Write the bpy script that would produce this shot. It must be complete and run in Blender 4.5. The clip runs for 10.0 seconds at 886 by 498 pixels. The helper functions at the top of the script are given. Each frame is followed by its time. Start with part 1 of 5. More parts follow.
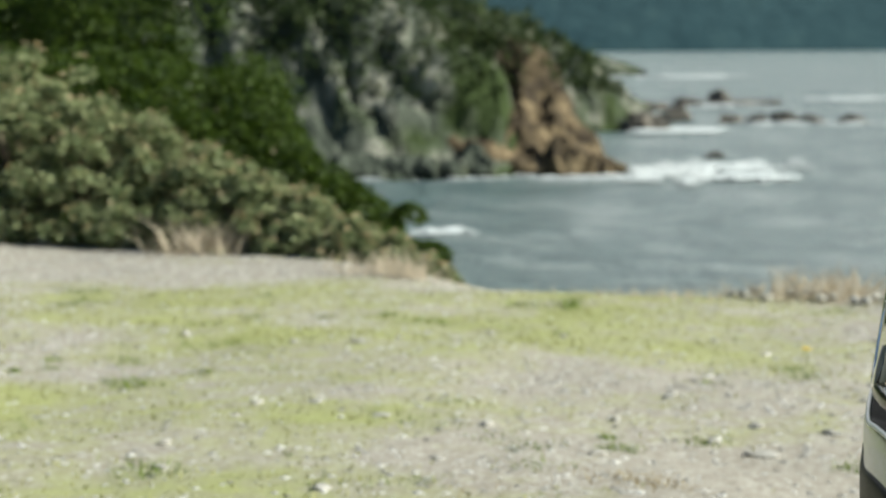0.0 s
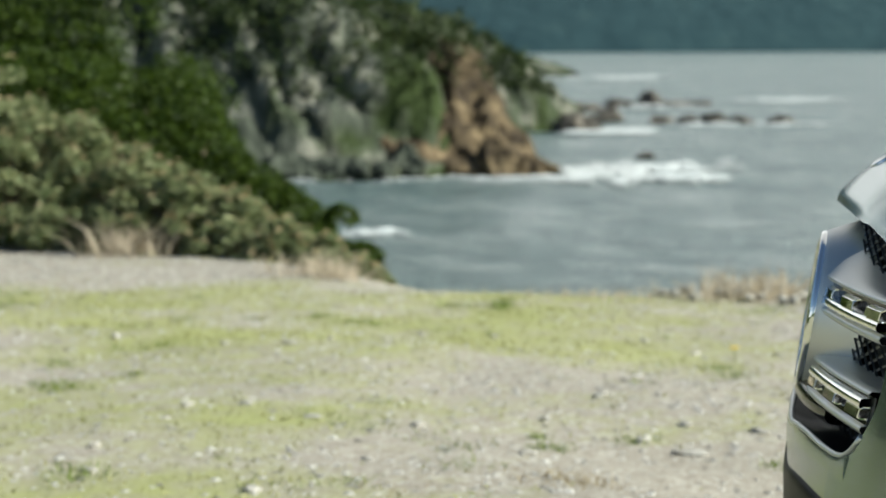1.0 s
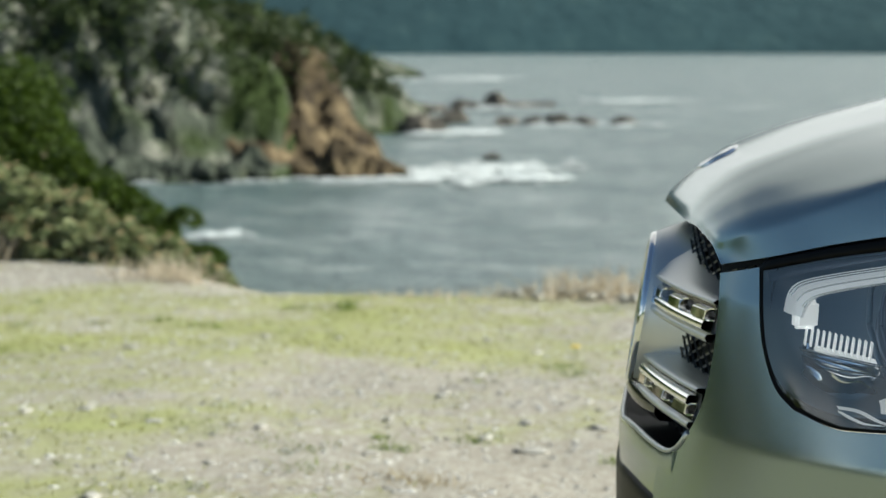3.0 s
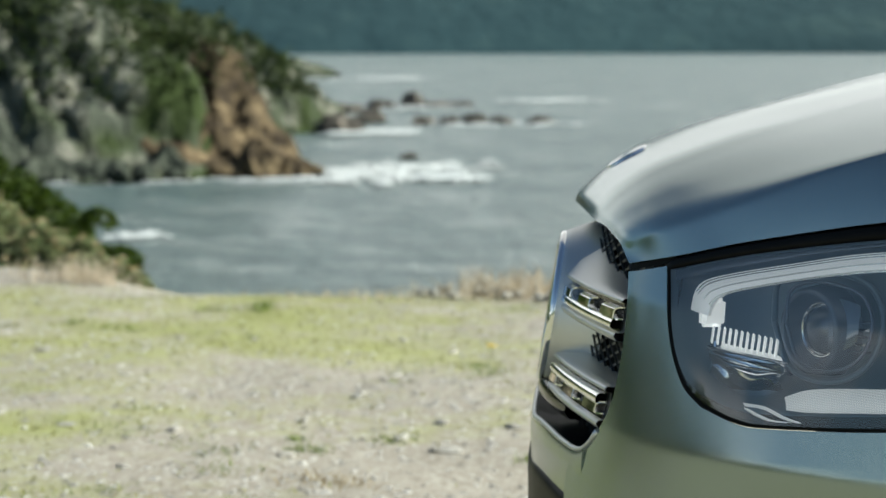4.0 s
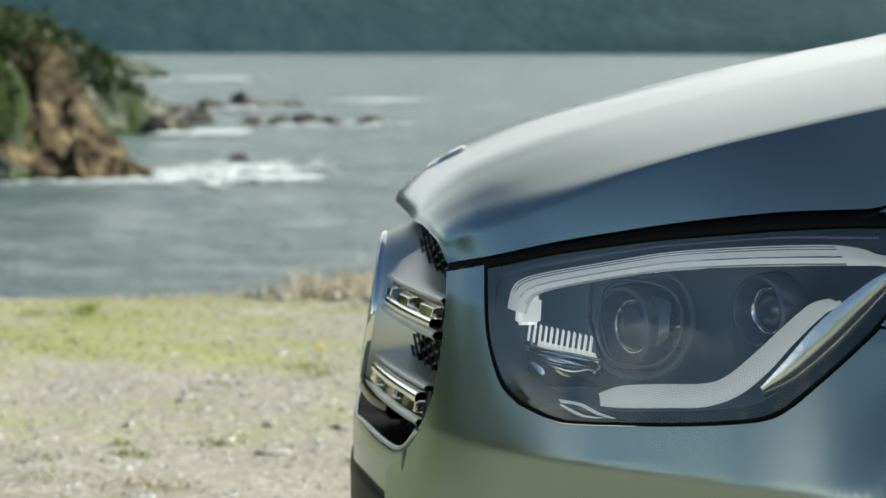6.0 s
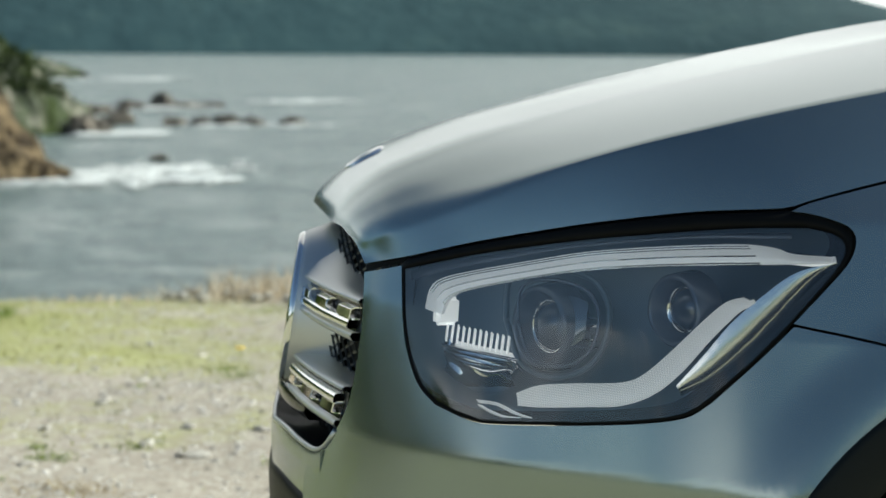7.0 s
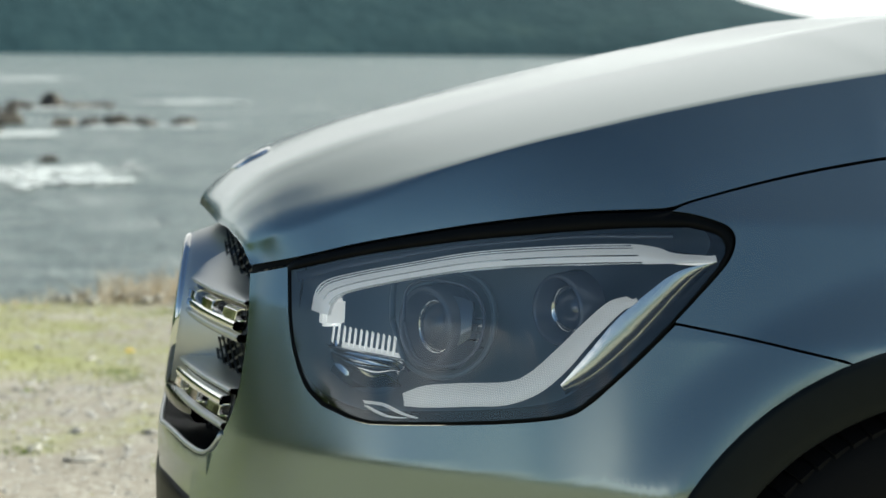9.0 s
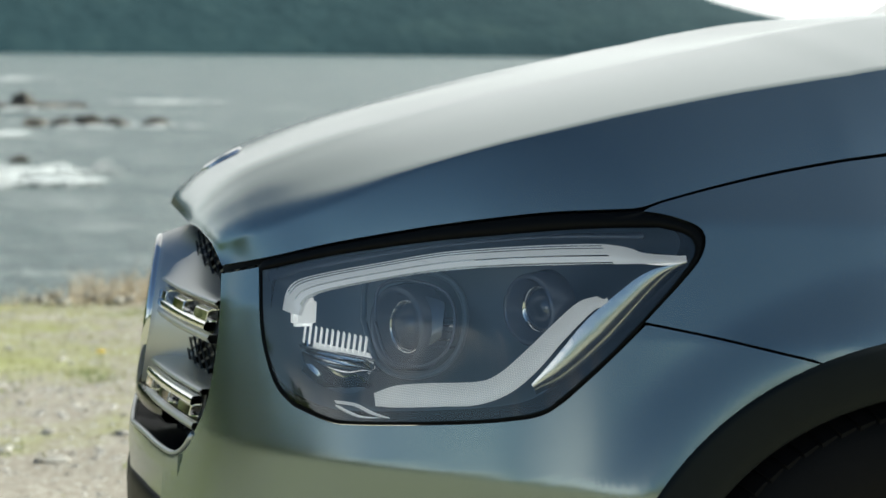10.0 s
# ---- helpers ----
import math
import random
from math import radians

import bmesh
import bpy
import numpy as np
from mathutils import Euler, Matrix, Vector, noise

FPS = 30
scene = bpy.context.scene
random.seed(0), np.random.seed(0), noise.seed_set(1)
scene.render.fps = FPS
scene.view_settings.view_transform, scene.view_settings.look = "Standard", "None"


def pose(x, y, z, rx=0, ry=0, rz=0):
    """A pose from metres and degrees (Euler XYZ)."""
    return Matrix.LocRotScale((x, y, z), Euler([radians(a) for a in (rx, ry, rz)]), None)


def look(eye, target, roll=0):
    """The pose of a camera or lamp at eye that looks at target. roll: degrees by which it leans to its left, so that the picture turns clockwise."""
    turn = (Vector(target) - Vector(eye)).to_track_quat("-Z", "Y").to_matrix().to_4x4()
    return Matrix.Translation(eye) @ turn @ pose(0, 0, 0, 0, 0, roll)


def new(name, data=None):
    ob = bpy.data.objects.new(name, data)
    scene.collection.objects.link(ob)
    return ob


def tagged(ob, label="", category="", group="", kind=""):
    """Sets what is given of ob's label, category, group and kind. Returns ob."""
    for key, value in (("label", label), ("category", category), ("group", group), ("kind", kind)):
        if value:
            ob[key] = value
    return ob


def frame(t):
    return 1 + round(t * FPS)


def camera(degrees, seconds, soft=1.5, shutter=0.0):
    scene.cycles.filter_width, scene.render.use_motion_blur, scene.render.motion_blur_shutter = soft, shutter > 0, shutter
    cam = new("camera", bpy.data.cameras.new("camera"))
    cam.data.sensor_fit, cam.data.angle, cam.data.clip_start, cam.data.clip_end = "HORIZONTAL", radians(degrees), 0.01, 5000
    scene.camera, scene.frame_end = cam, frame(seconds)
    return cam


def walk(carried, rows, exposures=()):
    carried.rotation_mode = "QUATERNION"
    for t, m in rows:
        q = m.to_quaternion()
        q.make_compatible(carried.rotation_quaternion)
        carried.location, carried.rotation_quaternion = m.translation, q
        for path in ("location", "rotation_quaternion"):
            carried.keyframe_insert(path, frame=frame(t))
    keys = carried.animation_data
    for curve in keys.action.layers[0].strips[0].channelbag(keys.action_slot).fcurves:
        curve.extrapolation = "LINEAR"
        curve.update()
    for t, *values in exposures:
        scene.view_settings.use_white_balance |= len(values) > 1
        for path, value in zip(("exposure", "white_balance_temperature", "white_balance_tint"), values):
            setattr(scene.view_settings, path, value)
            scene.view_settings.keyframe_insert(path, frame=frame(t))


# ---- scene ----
cam = camera(29.29, 10.0)
cam.data.dof.use_dof = True
cam.data.dof.focus_distance = 2.15
cam.data.dof.aperture_fstop = 5.6
# seconds, x, y, z, yaw, pitch, roll
PATH = [
    (0.0, -0.0464, 0.0189, 1.1129, 11.624, -6.833, -0.289),
    (0.5, -0.0426, 0.0123, 1.1133, 10.565, -6.822, -0.216),
    (1.0, -0.0362, 0.0090, 1.1143, 9.342, -6.813, -0.188),
    (1.5, -0.0315, 0.0050, 1.1143, 8.052, -6.787, -0.119),
    (2.0, -0.0256, 0.0007, 1.1153, 6.679, -6.787, -0.108),
    (2.5, -0.0211, -0.0047, 1.1172, 5.450, -6.788, -0.058),
    (4.0, -0.0040, -0.0034, 1.1188, 1.369, -6.795, -0.014),
    (4.5, 0.0000, 0.0000, 1.1200, 0.000, -6.824, 0.000),
    (5.0, 0.0066, -0.0014, 1.1198, -1.300, -6.810, 0.008),
    (5.5, 0.0087, -0.0064, 1.1197, -2.775, -6.789, 0.168),
    (6.0, 0.0138, -0.0096, 1.1200, -4.357, -6.782, 0.189),
    (7.5, 0.0238, -0.0082, 1.1188, -8.026, -6.726, 0.375),
    (8.0, 0.0274, -0.0094, 1.1198, -8.923, -6.734, 0.386),
    (8.5, 0.0289, -0.0113, 1.1196, -9.774, -6.717, 0.470),
    (9.0, 0.0312, -0.0139, 1.1201, -10.586, -6.700, 0.439),
    (9.5, 0.0319, -0.0177, 1.1207, -11.099, -6.700, 0.454),
    (10.0, 0.0326, -0.0168, 1.1200, -11.516, -6.678, 0.532),
]


def eye_pose(x, y, z, yaw, pitch, roll):
    """Camera pose from its place and its yaw, pitch and roll in degrees."""
    return pose(x, y, z, 0, 0, yaw) @ pose(0, 0, 0, 90 + pitch) @ pose(0, 0, 0, 0, 0, roll)


walk(cam, [(t, eye_pose(*row)) for t, *row in PATH], [(0.0, 0.66, 6260, 2.0), (10.0, 0.66, 6260, 2.0)])

# ---- light ----
SUN_TO = Vector((0.84, -0.08, 0.54)).normalized()
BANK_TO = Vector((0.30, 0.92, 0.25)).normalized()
world = bpy.data.worlds.new("sky")
scene.world = world
world.use_nodes = True
wn, wl = world.node_tree.nodes, world.node_tree.links
wn.clear()
sky = wn.new("ShaderNodeTexSky")
sky.sky_type = "NISHITA"
sky.sun_disc = False
sky.sun_elevation = math.asin(SUN_TO.z)
sky.sun_rotation = math.atan2(SUN_TO.x, SUN_TO.y)
sky.air_density, sky.dust_density, sky.ozone_density = 1.0, 0.4, 1.2
wout, wbg = wn.new("ShaderNodeOutputWorld"), wn.new("ShaderNodeBackground")
wco, wmap, wnoise, wramp, wmix = (wn.new("ShaderNode" + k) for k in ("TexCoord", "Mapping", "TexNoise", "ValToRGB", "Mix"))
wmix.data_type = "RGBA"
wmap.inputs["Scale"].default_value = (1.0, 1.0, 2.4)
wnoise.inputs["Scale"].default_value = 2.3
wnoise.inputs["Detail"].default_value = 7.0
wnoise.inputs["Roughness"].default_value = 0.58
wramp.color_ramp.elements[0].position, wramp.color_ramp.elements[1].position = 0.47, 0.63
wl.new(wco.outputs["Generated"], wmap.inputs["Vector"])
wl.new(wmap.outputs["Vector"], wnoise.inputs["Vector"])
wsep, whigh, wsum = wn.new("ShaderNodeSeparateXYZ"), wn.new("ShaderNodeMapRange"), wn.new("ShaderNodeMath")
wl.new(wco.outputs["Generated"], wsep.inputs[0])
wl.new(wsep.outputs["Z"], whigh.inputs["Value"])
whigh.inputs["From Min"].default_value, whigh.inputs["From Max"].default_value = 0.10, 0.50
whigh.inputs["To Min"].default_value, whigh.inputs["To Max"].default_value = 0.02, -0.36
wsum.operation = "ADD"
wl.new(wnoise.outputs["Fac"], wsum.inputs[0])
wl.new(whigh.outputs["Result"], wsum.inputs[1])
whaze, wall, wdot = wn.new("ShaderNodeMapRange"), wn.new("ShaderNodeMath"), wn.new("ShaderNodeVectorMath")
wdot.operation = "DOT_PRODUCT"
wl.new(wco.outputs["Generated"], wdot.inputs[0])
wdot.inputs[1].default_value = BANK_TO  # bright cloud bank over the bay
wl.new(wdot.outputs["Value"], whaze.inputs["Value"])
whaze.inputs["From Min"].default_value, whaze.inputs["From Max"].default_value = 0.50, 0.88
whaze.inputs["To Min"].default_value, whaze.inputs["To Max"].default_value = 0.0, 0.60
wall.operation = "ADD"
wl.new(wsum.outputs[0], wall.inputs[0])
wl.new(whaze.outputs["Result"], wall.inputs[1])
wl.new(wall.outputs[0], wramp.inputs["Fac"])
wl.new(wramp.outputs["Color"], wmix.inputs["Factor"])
wl.new(sky.outputs["Color"], wmix.inputs[6])
wgrey, wlit, wrgb = wn.new("ShaderNodeRGBToBW"), wn.new("ShaderNodeMath"), wn.new("ShaderNodeCombineColor")
wl.new(sky.outputs["Color"], wgrey.inputs[0])
wlit.operation = "MULTIPLY_ADD"
wlit.inputs[1].default_value, wlit.inputs[2].default_value = 2.9, 2.9
wl.new(wgrey.outputs[0], wlit.inputs[0])
for socket, share in (("Red", 1.04), ("Green", 1.0), ("Blue", 0.98)):
    warm = wn.new("ShaderNodeMath")
    warm.operation = "MULTIPLY"
    warm.inputs[1].default_value = share
    wl.new(wlit.outputs[0], warm.inputs[0])
    wl.new(warm.outputs[0], wrgb.inputs[socket])
wl.new(wrgb.outputs[0], wmix.inputs[7])
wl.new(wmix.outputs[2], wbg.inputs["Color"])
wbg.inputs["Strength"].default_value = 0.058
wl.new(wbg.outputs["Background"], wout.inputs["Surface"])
sun = new("sun", bpy.data.lights.new("sun", "SUN"))
sun.data.energy, sun.data.angle, sun.data.color = 5.0, radians(0.6), (1.0, 0.94, 0.83)
sun.matrix_world = look(SUN_TO * 60, (0, 0, 0))


# ---- materials ----
def shader(name):
    m = bpy.data.materials.new(name)
    m.use_nodes = True
    nt = m.node_tree
    return m, nt.nodes, nt.links, nt.nodes["Principled BSDF"]


def plain(name, color, rough=0.5, metal=0.0, grain=0.0, scale=200.0, bump=0.0, spread=0.15, coat=0.0, spec=0.5, even=False):
    """A surface of one colour with fine grain, slow blotches and relief."""
    m, n, l, p = shader(name)
    p.inputs["Roughness"].default_value = rough
    p.inputs["Metallic"].default_value = metal
    p.inputs["Coat Weight"].default_value = coat
    p.inputs["Coat Roughness"].default_value = 0.08
    p.inputs["Specular IOR Level"].default_value = spec
    co, big, fine, mix, rm = (n.new("ShaderNode" + k) for k in ("TexCoord", "TexNoise", "TexNoise", "Mix", "MapRange"))
    big.inputs["Scale"].default_value, fine.inputs["Scale"].default_value = scale * 0.05, scale
    fine.inputs["Detail"].default_value = 4
    l.new(co.outputs["Object"], big.inputs["Vector"])
    l.new(co.outputs["Object"], fine.inputs["Vector"])
    mix.data_type = "RGBA"
    add = n.new("ShaderNodeMath")
    add.operation = "MULTIPLY_ADD"
    l.new(fine.outputs["Fac"], add.inputs[0])
    add.inputs[1].default_value = grain
    l.new(big.outputs["Fac"], add.inputs[2])
    l.new(add.outputs[0], mix.inputs["Factor"])
    mix.inputs[6].default_value = (*[c * (1 - spread) for c in color], 1)
    mix.inputs[7].default_value = (*[min(1, c * (1 + spread)) for c in color], 1)
    l.new(mix.outputs[2], p.inputs["Base Color"])
    l.new(big.outputs["Fac"], rm.inputs["Value"])
    rm.inputs["To Min"].default_value, rm.inputs["To Max"].default_value = rough * 0.9, min(1, rough * 1.1)
    if not even:
        l.new(rm.outputs["Result"], p.inputs["Roughness"])
    if bump:
        b = n.new("ShaderNodeBump")
        b.inputs["Strength"].default_value, b.inputs["Distance"].default_value = 0.5, bump
        l.new(fine.outputs["Fac"], b.inputs["Height"])
        l.new(b.outputs["Normal"], p.inputs["Normal"])
    return m


def layered(name, stops, scale, rough=0.8, detail=8, bump=0.02, bump_scale=None, second=None, stretch=(1, 1, 1), slant=0):
    """A natural surface: a colour ramp over noise, with relief; second: (colour, noise scale, from, to) laid over it."""
    m, n, l, p = shader(name)
    p.inputs["Roughness"].default_value = rough
    p.inputs["Specular IOR Level"].default_value = 0.25
    co, mp, no, ra = (n.new("ShaderNode" + k) for k in ("TexCoord", "Mapping", "TexNoise", "ValToRGB"))
    mp.inputs["Scale"].default_value = stretch
    mp.inputs["Rotation"].default_value = (0, radians(slant), 0)
    no.inputs["Scale"].default_value, no.inputs["Detail"].default_value, no.inputs["Roughness"].default_value = scale, detail, 0.65
    l.new(co.outputs["Object"], mp.inputs["Vector"])
    l.new(mp.outputs["Vector"], no.inputs["Vector"])
    l.new(no.outputs["Fac"], ra.inputs["Fac"])
    el = ra.color_ramp.elements
    for k, (at, col) in enumerate(stops):
        e = el[k] if k < 2 else el.new(at)
        e.position, e.color = at, (*col, 1)
    out = ra.outputs["Color"]
    if second:
        col, sc, lo, hi = second
        n2, r2, mx = (n.new("ShaderNode" + k) for k in ("TexNoise", "MapRange", "Mix"))
        n2.inputs["Scale"].default_value, n2.inputs["Detail"].default_value = sc, 6
        l.new(co.outputs["Object"], n2.inputs["Vector"])
        l.new(n2.outputs["Fac"], r2.inputs["Value"])
        r2.inputs["From Min"].default_value, r2.inputs["From Max"].default_value = lo, hi
        mx.data_type = "RGBA"
        l.new(r2.outputs["Result"], mx.inputs["Factor"])
        l.new(out, mx.inputs[6])
        mx.inputs[7].default_value = (*col, 1)
        out = mx.outputs[2]
    l.new(out, p.inputs["Base Color"])
    bn, b = n.new("ShaderNodeTexNoise"), n.new("ShaderNodeBump")
    bn.inputs["Scale"].default_value, bn.inputs["Detail"].default_value = bump_scale or scale * 4, 6
    l.new(mp.outputs["Vector"], bn.inputs["Vector"])
    b.inputs["Distance"].default_value, b.inputs["Strength"].default_value = bump, 0.8
    l.new(bn.outputs["Fac"], b.inputs["Height"])
    l.new(b.outputs["Normal"], p.inputs["Normal"])
    return m


def leafy(name, dark, light, rough=0.55):
    """Leaves whose colour varies from one to the next."""
    m, n, l, p = shader(name)
    g, r = n.new("ShaderNodeNewGeometry"), n.new("ShaderNodeValToRGB")
    r.color_ramp.elements[0].color, r.color_ramp.elements[1].color = (*dark, 1), (*light, 1)
    l.new(g.outputs["Random Per Island"], r.inputs["Fac"])
    l.new(r.outputs["Color"], p.inputs["Base Color"])
    p.inputs["Roughness"].default_value = rough
    p.inputs["Specular IOR Level"].default_value = 0.3
    tr, mx = n.new("ShaderNodeBsdfTranslucent"), n.new("ShaderNodeMixShader")
    l.new(r.outputs["Color"], tr.inputs["Color"])
    mx.inputs[0].default_value = 0.42
    out = n["Material Output"]
    l.new(p.outputs[0], mx.inputs[1])
    l.new(tr.outputs[0], mx.inputs[2])
    l.new(mx.outputs[0], out.inputs["Surface"])
    return m


def clear(name, tint=(1, 1, 1), gloss=0.02):
    """Thin clear plastic or glass: lets light straight through and mirrors by Fresnel."""
    m, n, l, p = shader(name)
    n.remove(p)
    t, g, mx, fr = (n.new("ShaderNode" + k) for k in ("BsdfTransparent", "BsdfGlossy", "MixShader", "Fresnel"))
    t.inputs["Color"].default_value = (*tint, 1)
    g.inputs["Roughness"].default_value = gloss
    fr.inputs["IOR"].default_value = 2.0
    l.new(fr.outputs[0], mx.inputs[0])
    l.new(t.outputs[0], mx.inputs[1])
    l.new(g.outputs[0], mx.inputs[2])
    l.new(mx.outputs[0], n["Material Output"].inputs["Surface"])
    return m


PAINT = plain("satin_grey_paint", (0.300, 0.354, 0.356), 0.20, 0.92, 0.3, 60, 0, 0.015, even=True)
SILVER = plain("satin_silver", (0.66, 0.67, 0.66), 0.42, 0.9, 0.2, 60, 0, 0.02, even=True)
CHROME = plain("chrome", (0.82, 0.83, 0.84), 0.05, 1.0, 0.1, 300, 0, 0.02)
BLACK = plain("black_plastic", (0.006, 0.0065, 0.007), 0.42, 0, 0.4, 500, 0.0004, 0.2, spec=0.08)
GLOSSBLACK = plain("gloss_black", (0.006, 0.006, 0.007), 0.15, 0, 0.2, 300, 0, 0.2, spec=0.35)
CLADDING = plain("grained_cladding", (0.008, 0.011, 0.012), 0.5, 0, 0.5, 900, 0.0004, 0.15, spec=0.16)
RUBBER = plain("tyre_rubber", (0.008, 0.008, 0.009), 0.7, 0, 0.5, 300, 0.0006, 0.2, spec=0.1)
HOUSING = plain("lamp_housing", (0.120, 0.168, 0.220), 0.3, 0.2, 0.3, 400, 0, 0.1)
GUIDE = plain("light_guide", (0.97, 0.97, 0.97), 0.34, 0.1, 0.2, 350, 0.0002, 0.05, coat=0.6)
def ribbed(name, color, scale):
    """Clear plastic with a fine crossed rib pattern, the ribs' shading painted into its colour."""
    m = plain(name, color, 0.34, 0.1, 0.2, 200, 0, 0.08, coat=0.4)
    n, l = m.node_tree.nodes, m.node_tree.links
    co, b = n.new("ShaderNodeTexCoord"), n.new("ShaderNodeBump")
    add = n.new("ShaderNodeMath")
    for k, axis in enumerate("XZ"):
        w = n.new("ShaderNodeTexWave")
        w.bands_direction = axis
        w.inputs["Scale"].default_value, w.inputs["Distortion"].default_value = scale, 0.0
        l.new(co.outputs["Object"], w.inputs["Vector"])
        l.new(w.outputs["Fac"], add.inputs[k])
    b.inputs["Distance"].default_value, b.inputs["Strength"].default_value = 0.0005, 0.7
    l.new(add.outputs[0], b.inputs["Height"])
    l.new(b.outputs["Normal"], n["Principled BSDF"].inputs["Normal"])
    # groove shading painted in: base colour falls to 0.62 between ribs
    rib_shade = n.new("ShaderNodeMapRange")
    rib_shade.inputs["From Max"].default_value = 2.0
    rib_shade.inputs["To Min"].default_value, rib_shade.inputs["To Max"].default_value = 0.62, 1.0
    l.new(add.outputs[0], rib_shade.inputs["Value"])
    l.new(rib_shade.outputs["Result"], n["Principled BSDF"].inputs["Base Color"])
    return m


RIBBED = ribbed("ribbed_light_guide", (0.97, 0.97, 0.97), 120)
GLOW_WHITE = plain("white_guide_added_glow", (0.95, 0.95, 0.95), 0.3, 0.0, 0.2, 300, 0, 0.04, coat=0.4)
# faint emission added to brighten the white lamp parts, which are not lit
for glow, power in ((GUIDE, 0.14), (RIBBED, 0.15), (GLOW_WHITE, 0.26)):
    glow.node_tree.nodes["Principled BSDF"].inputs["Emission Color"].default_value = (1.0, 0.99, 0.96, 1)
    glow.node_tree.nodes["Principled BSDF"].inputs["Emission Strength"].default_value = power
REFLECTOR = plain("reflector", (0.85, 0.86, 0.87), 0.06, 1.0, 0.1, 120, 0.0, 0.02)
SATIN = plain("satin_reflector", (0.88, 0.88, 0.87), 0.18, 1.0, 0.2, 60, 0.0006, 0.03)
BEZEL = plain("lamp_bezel", (0.17, 0.20, 0.26), 0.25, 0.5, 0.2, 200, 0, 0.06)
BULB = plain("projector_glass", (0.10, 0.12, 0.16), 0.03, 0.3, 0.1, 100, 0, 0.05, coat=1.0)
LENS = clear("lamp_lens", (0.97, 0.98, 0.99), 0.01)
WIRE = plain("gloss_black_wire", (0.055, 0.058, 0.062), 0.32, 0, 0.2, 300, 0, 0.1)
TINTED = plain("tinted_glass", (0.01, 0.012, 0.013), 0.03, 0, 0.1, 50, 0, 0.1)
ALLOY = plain("wheel_alloy", (0.45, 0.46, 0.47), 0.25, 0.9, 0.2, 300, 0, 0.05)
def turf_material():
    """Gravel with thin turf where the ground's turf weight says so."""
    m = layered("gravel_and_turf", [(0.30, (0.22, 0.195, 0.155)), (0.50, (0.34, 0.31, 0.262)), (0.68, (0.50, 0.475, 0.42))], 34.0, 0.95, 12, 0.006, 70)
    n, l = m.node_tree.nodes, m.node_tree.links
    p = n["Principled BSDF"]
    grey = p.inputs["Base Color"].links[0].from_socket
    at, no, co, sm, rg, ra, mx = (n.new("ShaderNode" + k) for k in ("Attribute", "TexNoise", "TexCoord", "Math", "MapRange", "ValToRGB", "Mix"))
    at.attribute_name = "turf"
    no.inputs["Scale"].default_value, no.inputs["Detail"].default_value = 7.0, 8
    l.new(co.outputs["Object"], no.inputs["Vector"])
    sm.operation = "ADD"
    l.new(at.outputs["Fac"], sm.inputs[0])
    l.new(no.outputs["Fac"], sm.inputs[1])
    l.new(sm.outputs[0], rg.inputs["Value"])
    rg.inputs["From Min"].default_value, rg.inputs["From Max"].default_value = 0.76, 1.36
    ra.color_ramp.elements[0].color, ra.color_ramp.elements[1].color = (0.25, 0.265, 0.10, 1), (0.37, 0.385, 0.17, 1)
    l.new(no.outputs["Fac"], ra.inputs["Fac"])
    mx.data_type = "RGBA"
    l.new(rg.outputs["Result"], mx.inputs["Factor"])
    l.new(grey, mx.inputs[6])
    l.new(ra.outputs["Color"], mx.inputs[7])
    l.new(mx.outputs[2], p.inputs["Base Color"])
    return m


GROUND = turf_material()
ROCK = layered("grey_cliff_rock", [(0.38, (0.020, 0.026, 0.020)), (0.51, (0.080, 0.092, 0.070)), (0.64, (0.29, 0.285, 0.235))], 0.55, 0.9, 10, 0.6, 1.4,
               ((0.030, 0.046, 0.012), 0.22, 0.47, 0.60), (1, 1, 0.30), 28)
BROWN = layered("brown_cliff_rock", [(0.38, (0.024, 0.018, 0.012)), (0.54, (0.088, 0.066, 0.038)), (0.70, (0.29, 0.22, 0.13))], 0.7, 0.9, 10, 0.5, 1.6)
SEAROCK = layered("wet_sea_rock", [(0.3, (0.03, 0.03, 0.028)), (0.55, (0.10, 0.09, 0.075)), (0.75, (0.22, 0.18, 0.14))], 0.9, 0.6, 8, 0.3, 2.5)
FOAM = layered("sea_foam", [(0.3, (0.48, 0.53, 0.54)), (0.6, (0.68, 0.71, 0.71))], 1.5, 0.8, 5, 0.1, 4)
STONE = layered("pale_stone", [(0.3, (0.27, 0.255, 0.22)), (0.7, (0.48, 0.465, 0.43))], 20, 0.85, 6, 0.004, 60)
DARKLEAF = leafy("dark_shrub_leaves", (0.009, 0.027, 0.002), (0.078, 0.122, 0.011))
SCRUBLEAF = leafy("dark_scrub_leaves", (0.014, 0.028, 0.008), (0.060, 0.085, 0.025))
OLIVELEAF = leafy("olive_shrub_leaves", (0.085, 0.125, 0.045), (0.40, 0.43, 0.23))
REDLEAF = leafy("russet_leaf_tips", (0.24, 0.18, 0.08), (0.50, 0.42, 0.26))
DRYGRASS = leafy("dry_grass", (0.42, 0.36, 0.26), (0.68, 0.60, 0.47), 0.8)
GREENBLADE = leafy("grass_blades", (0.24, 0.25, 0.085), (0.46, 0.45, 0.22), 0.6)
TUFTLEAF = leafy("fresh_weed_leaves", (0.09, 0.14, 0.025), (0.27, 0.34, 0.08), 0.6)
PEBBLES = leafy("loose_gravel", (0.24, 0.23, 0.21), (0.80, 0.79, 0.76), 0.9)
PETAL = plain("yellow_petals", (0.70, 0.50, 0.04), 0.6, 0, 0.3, 90, 0, 0.1)
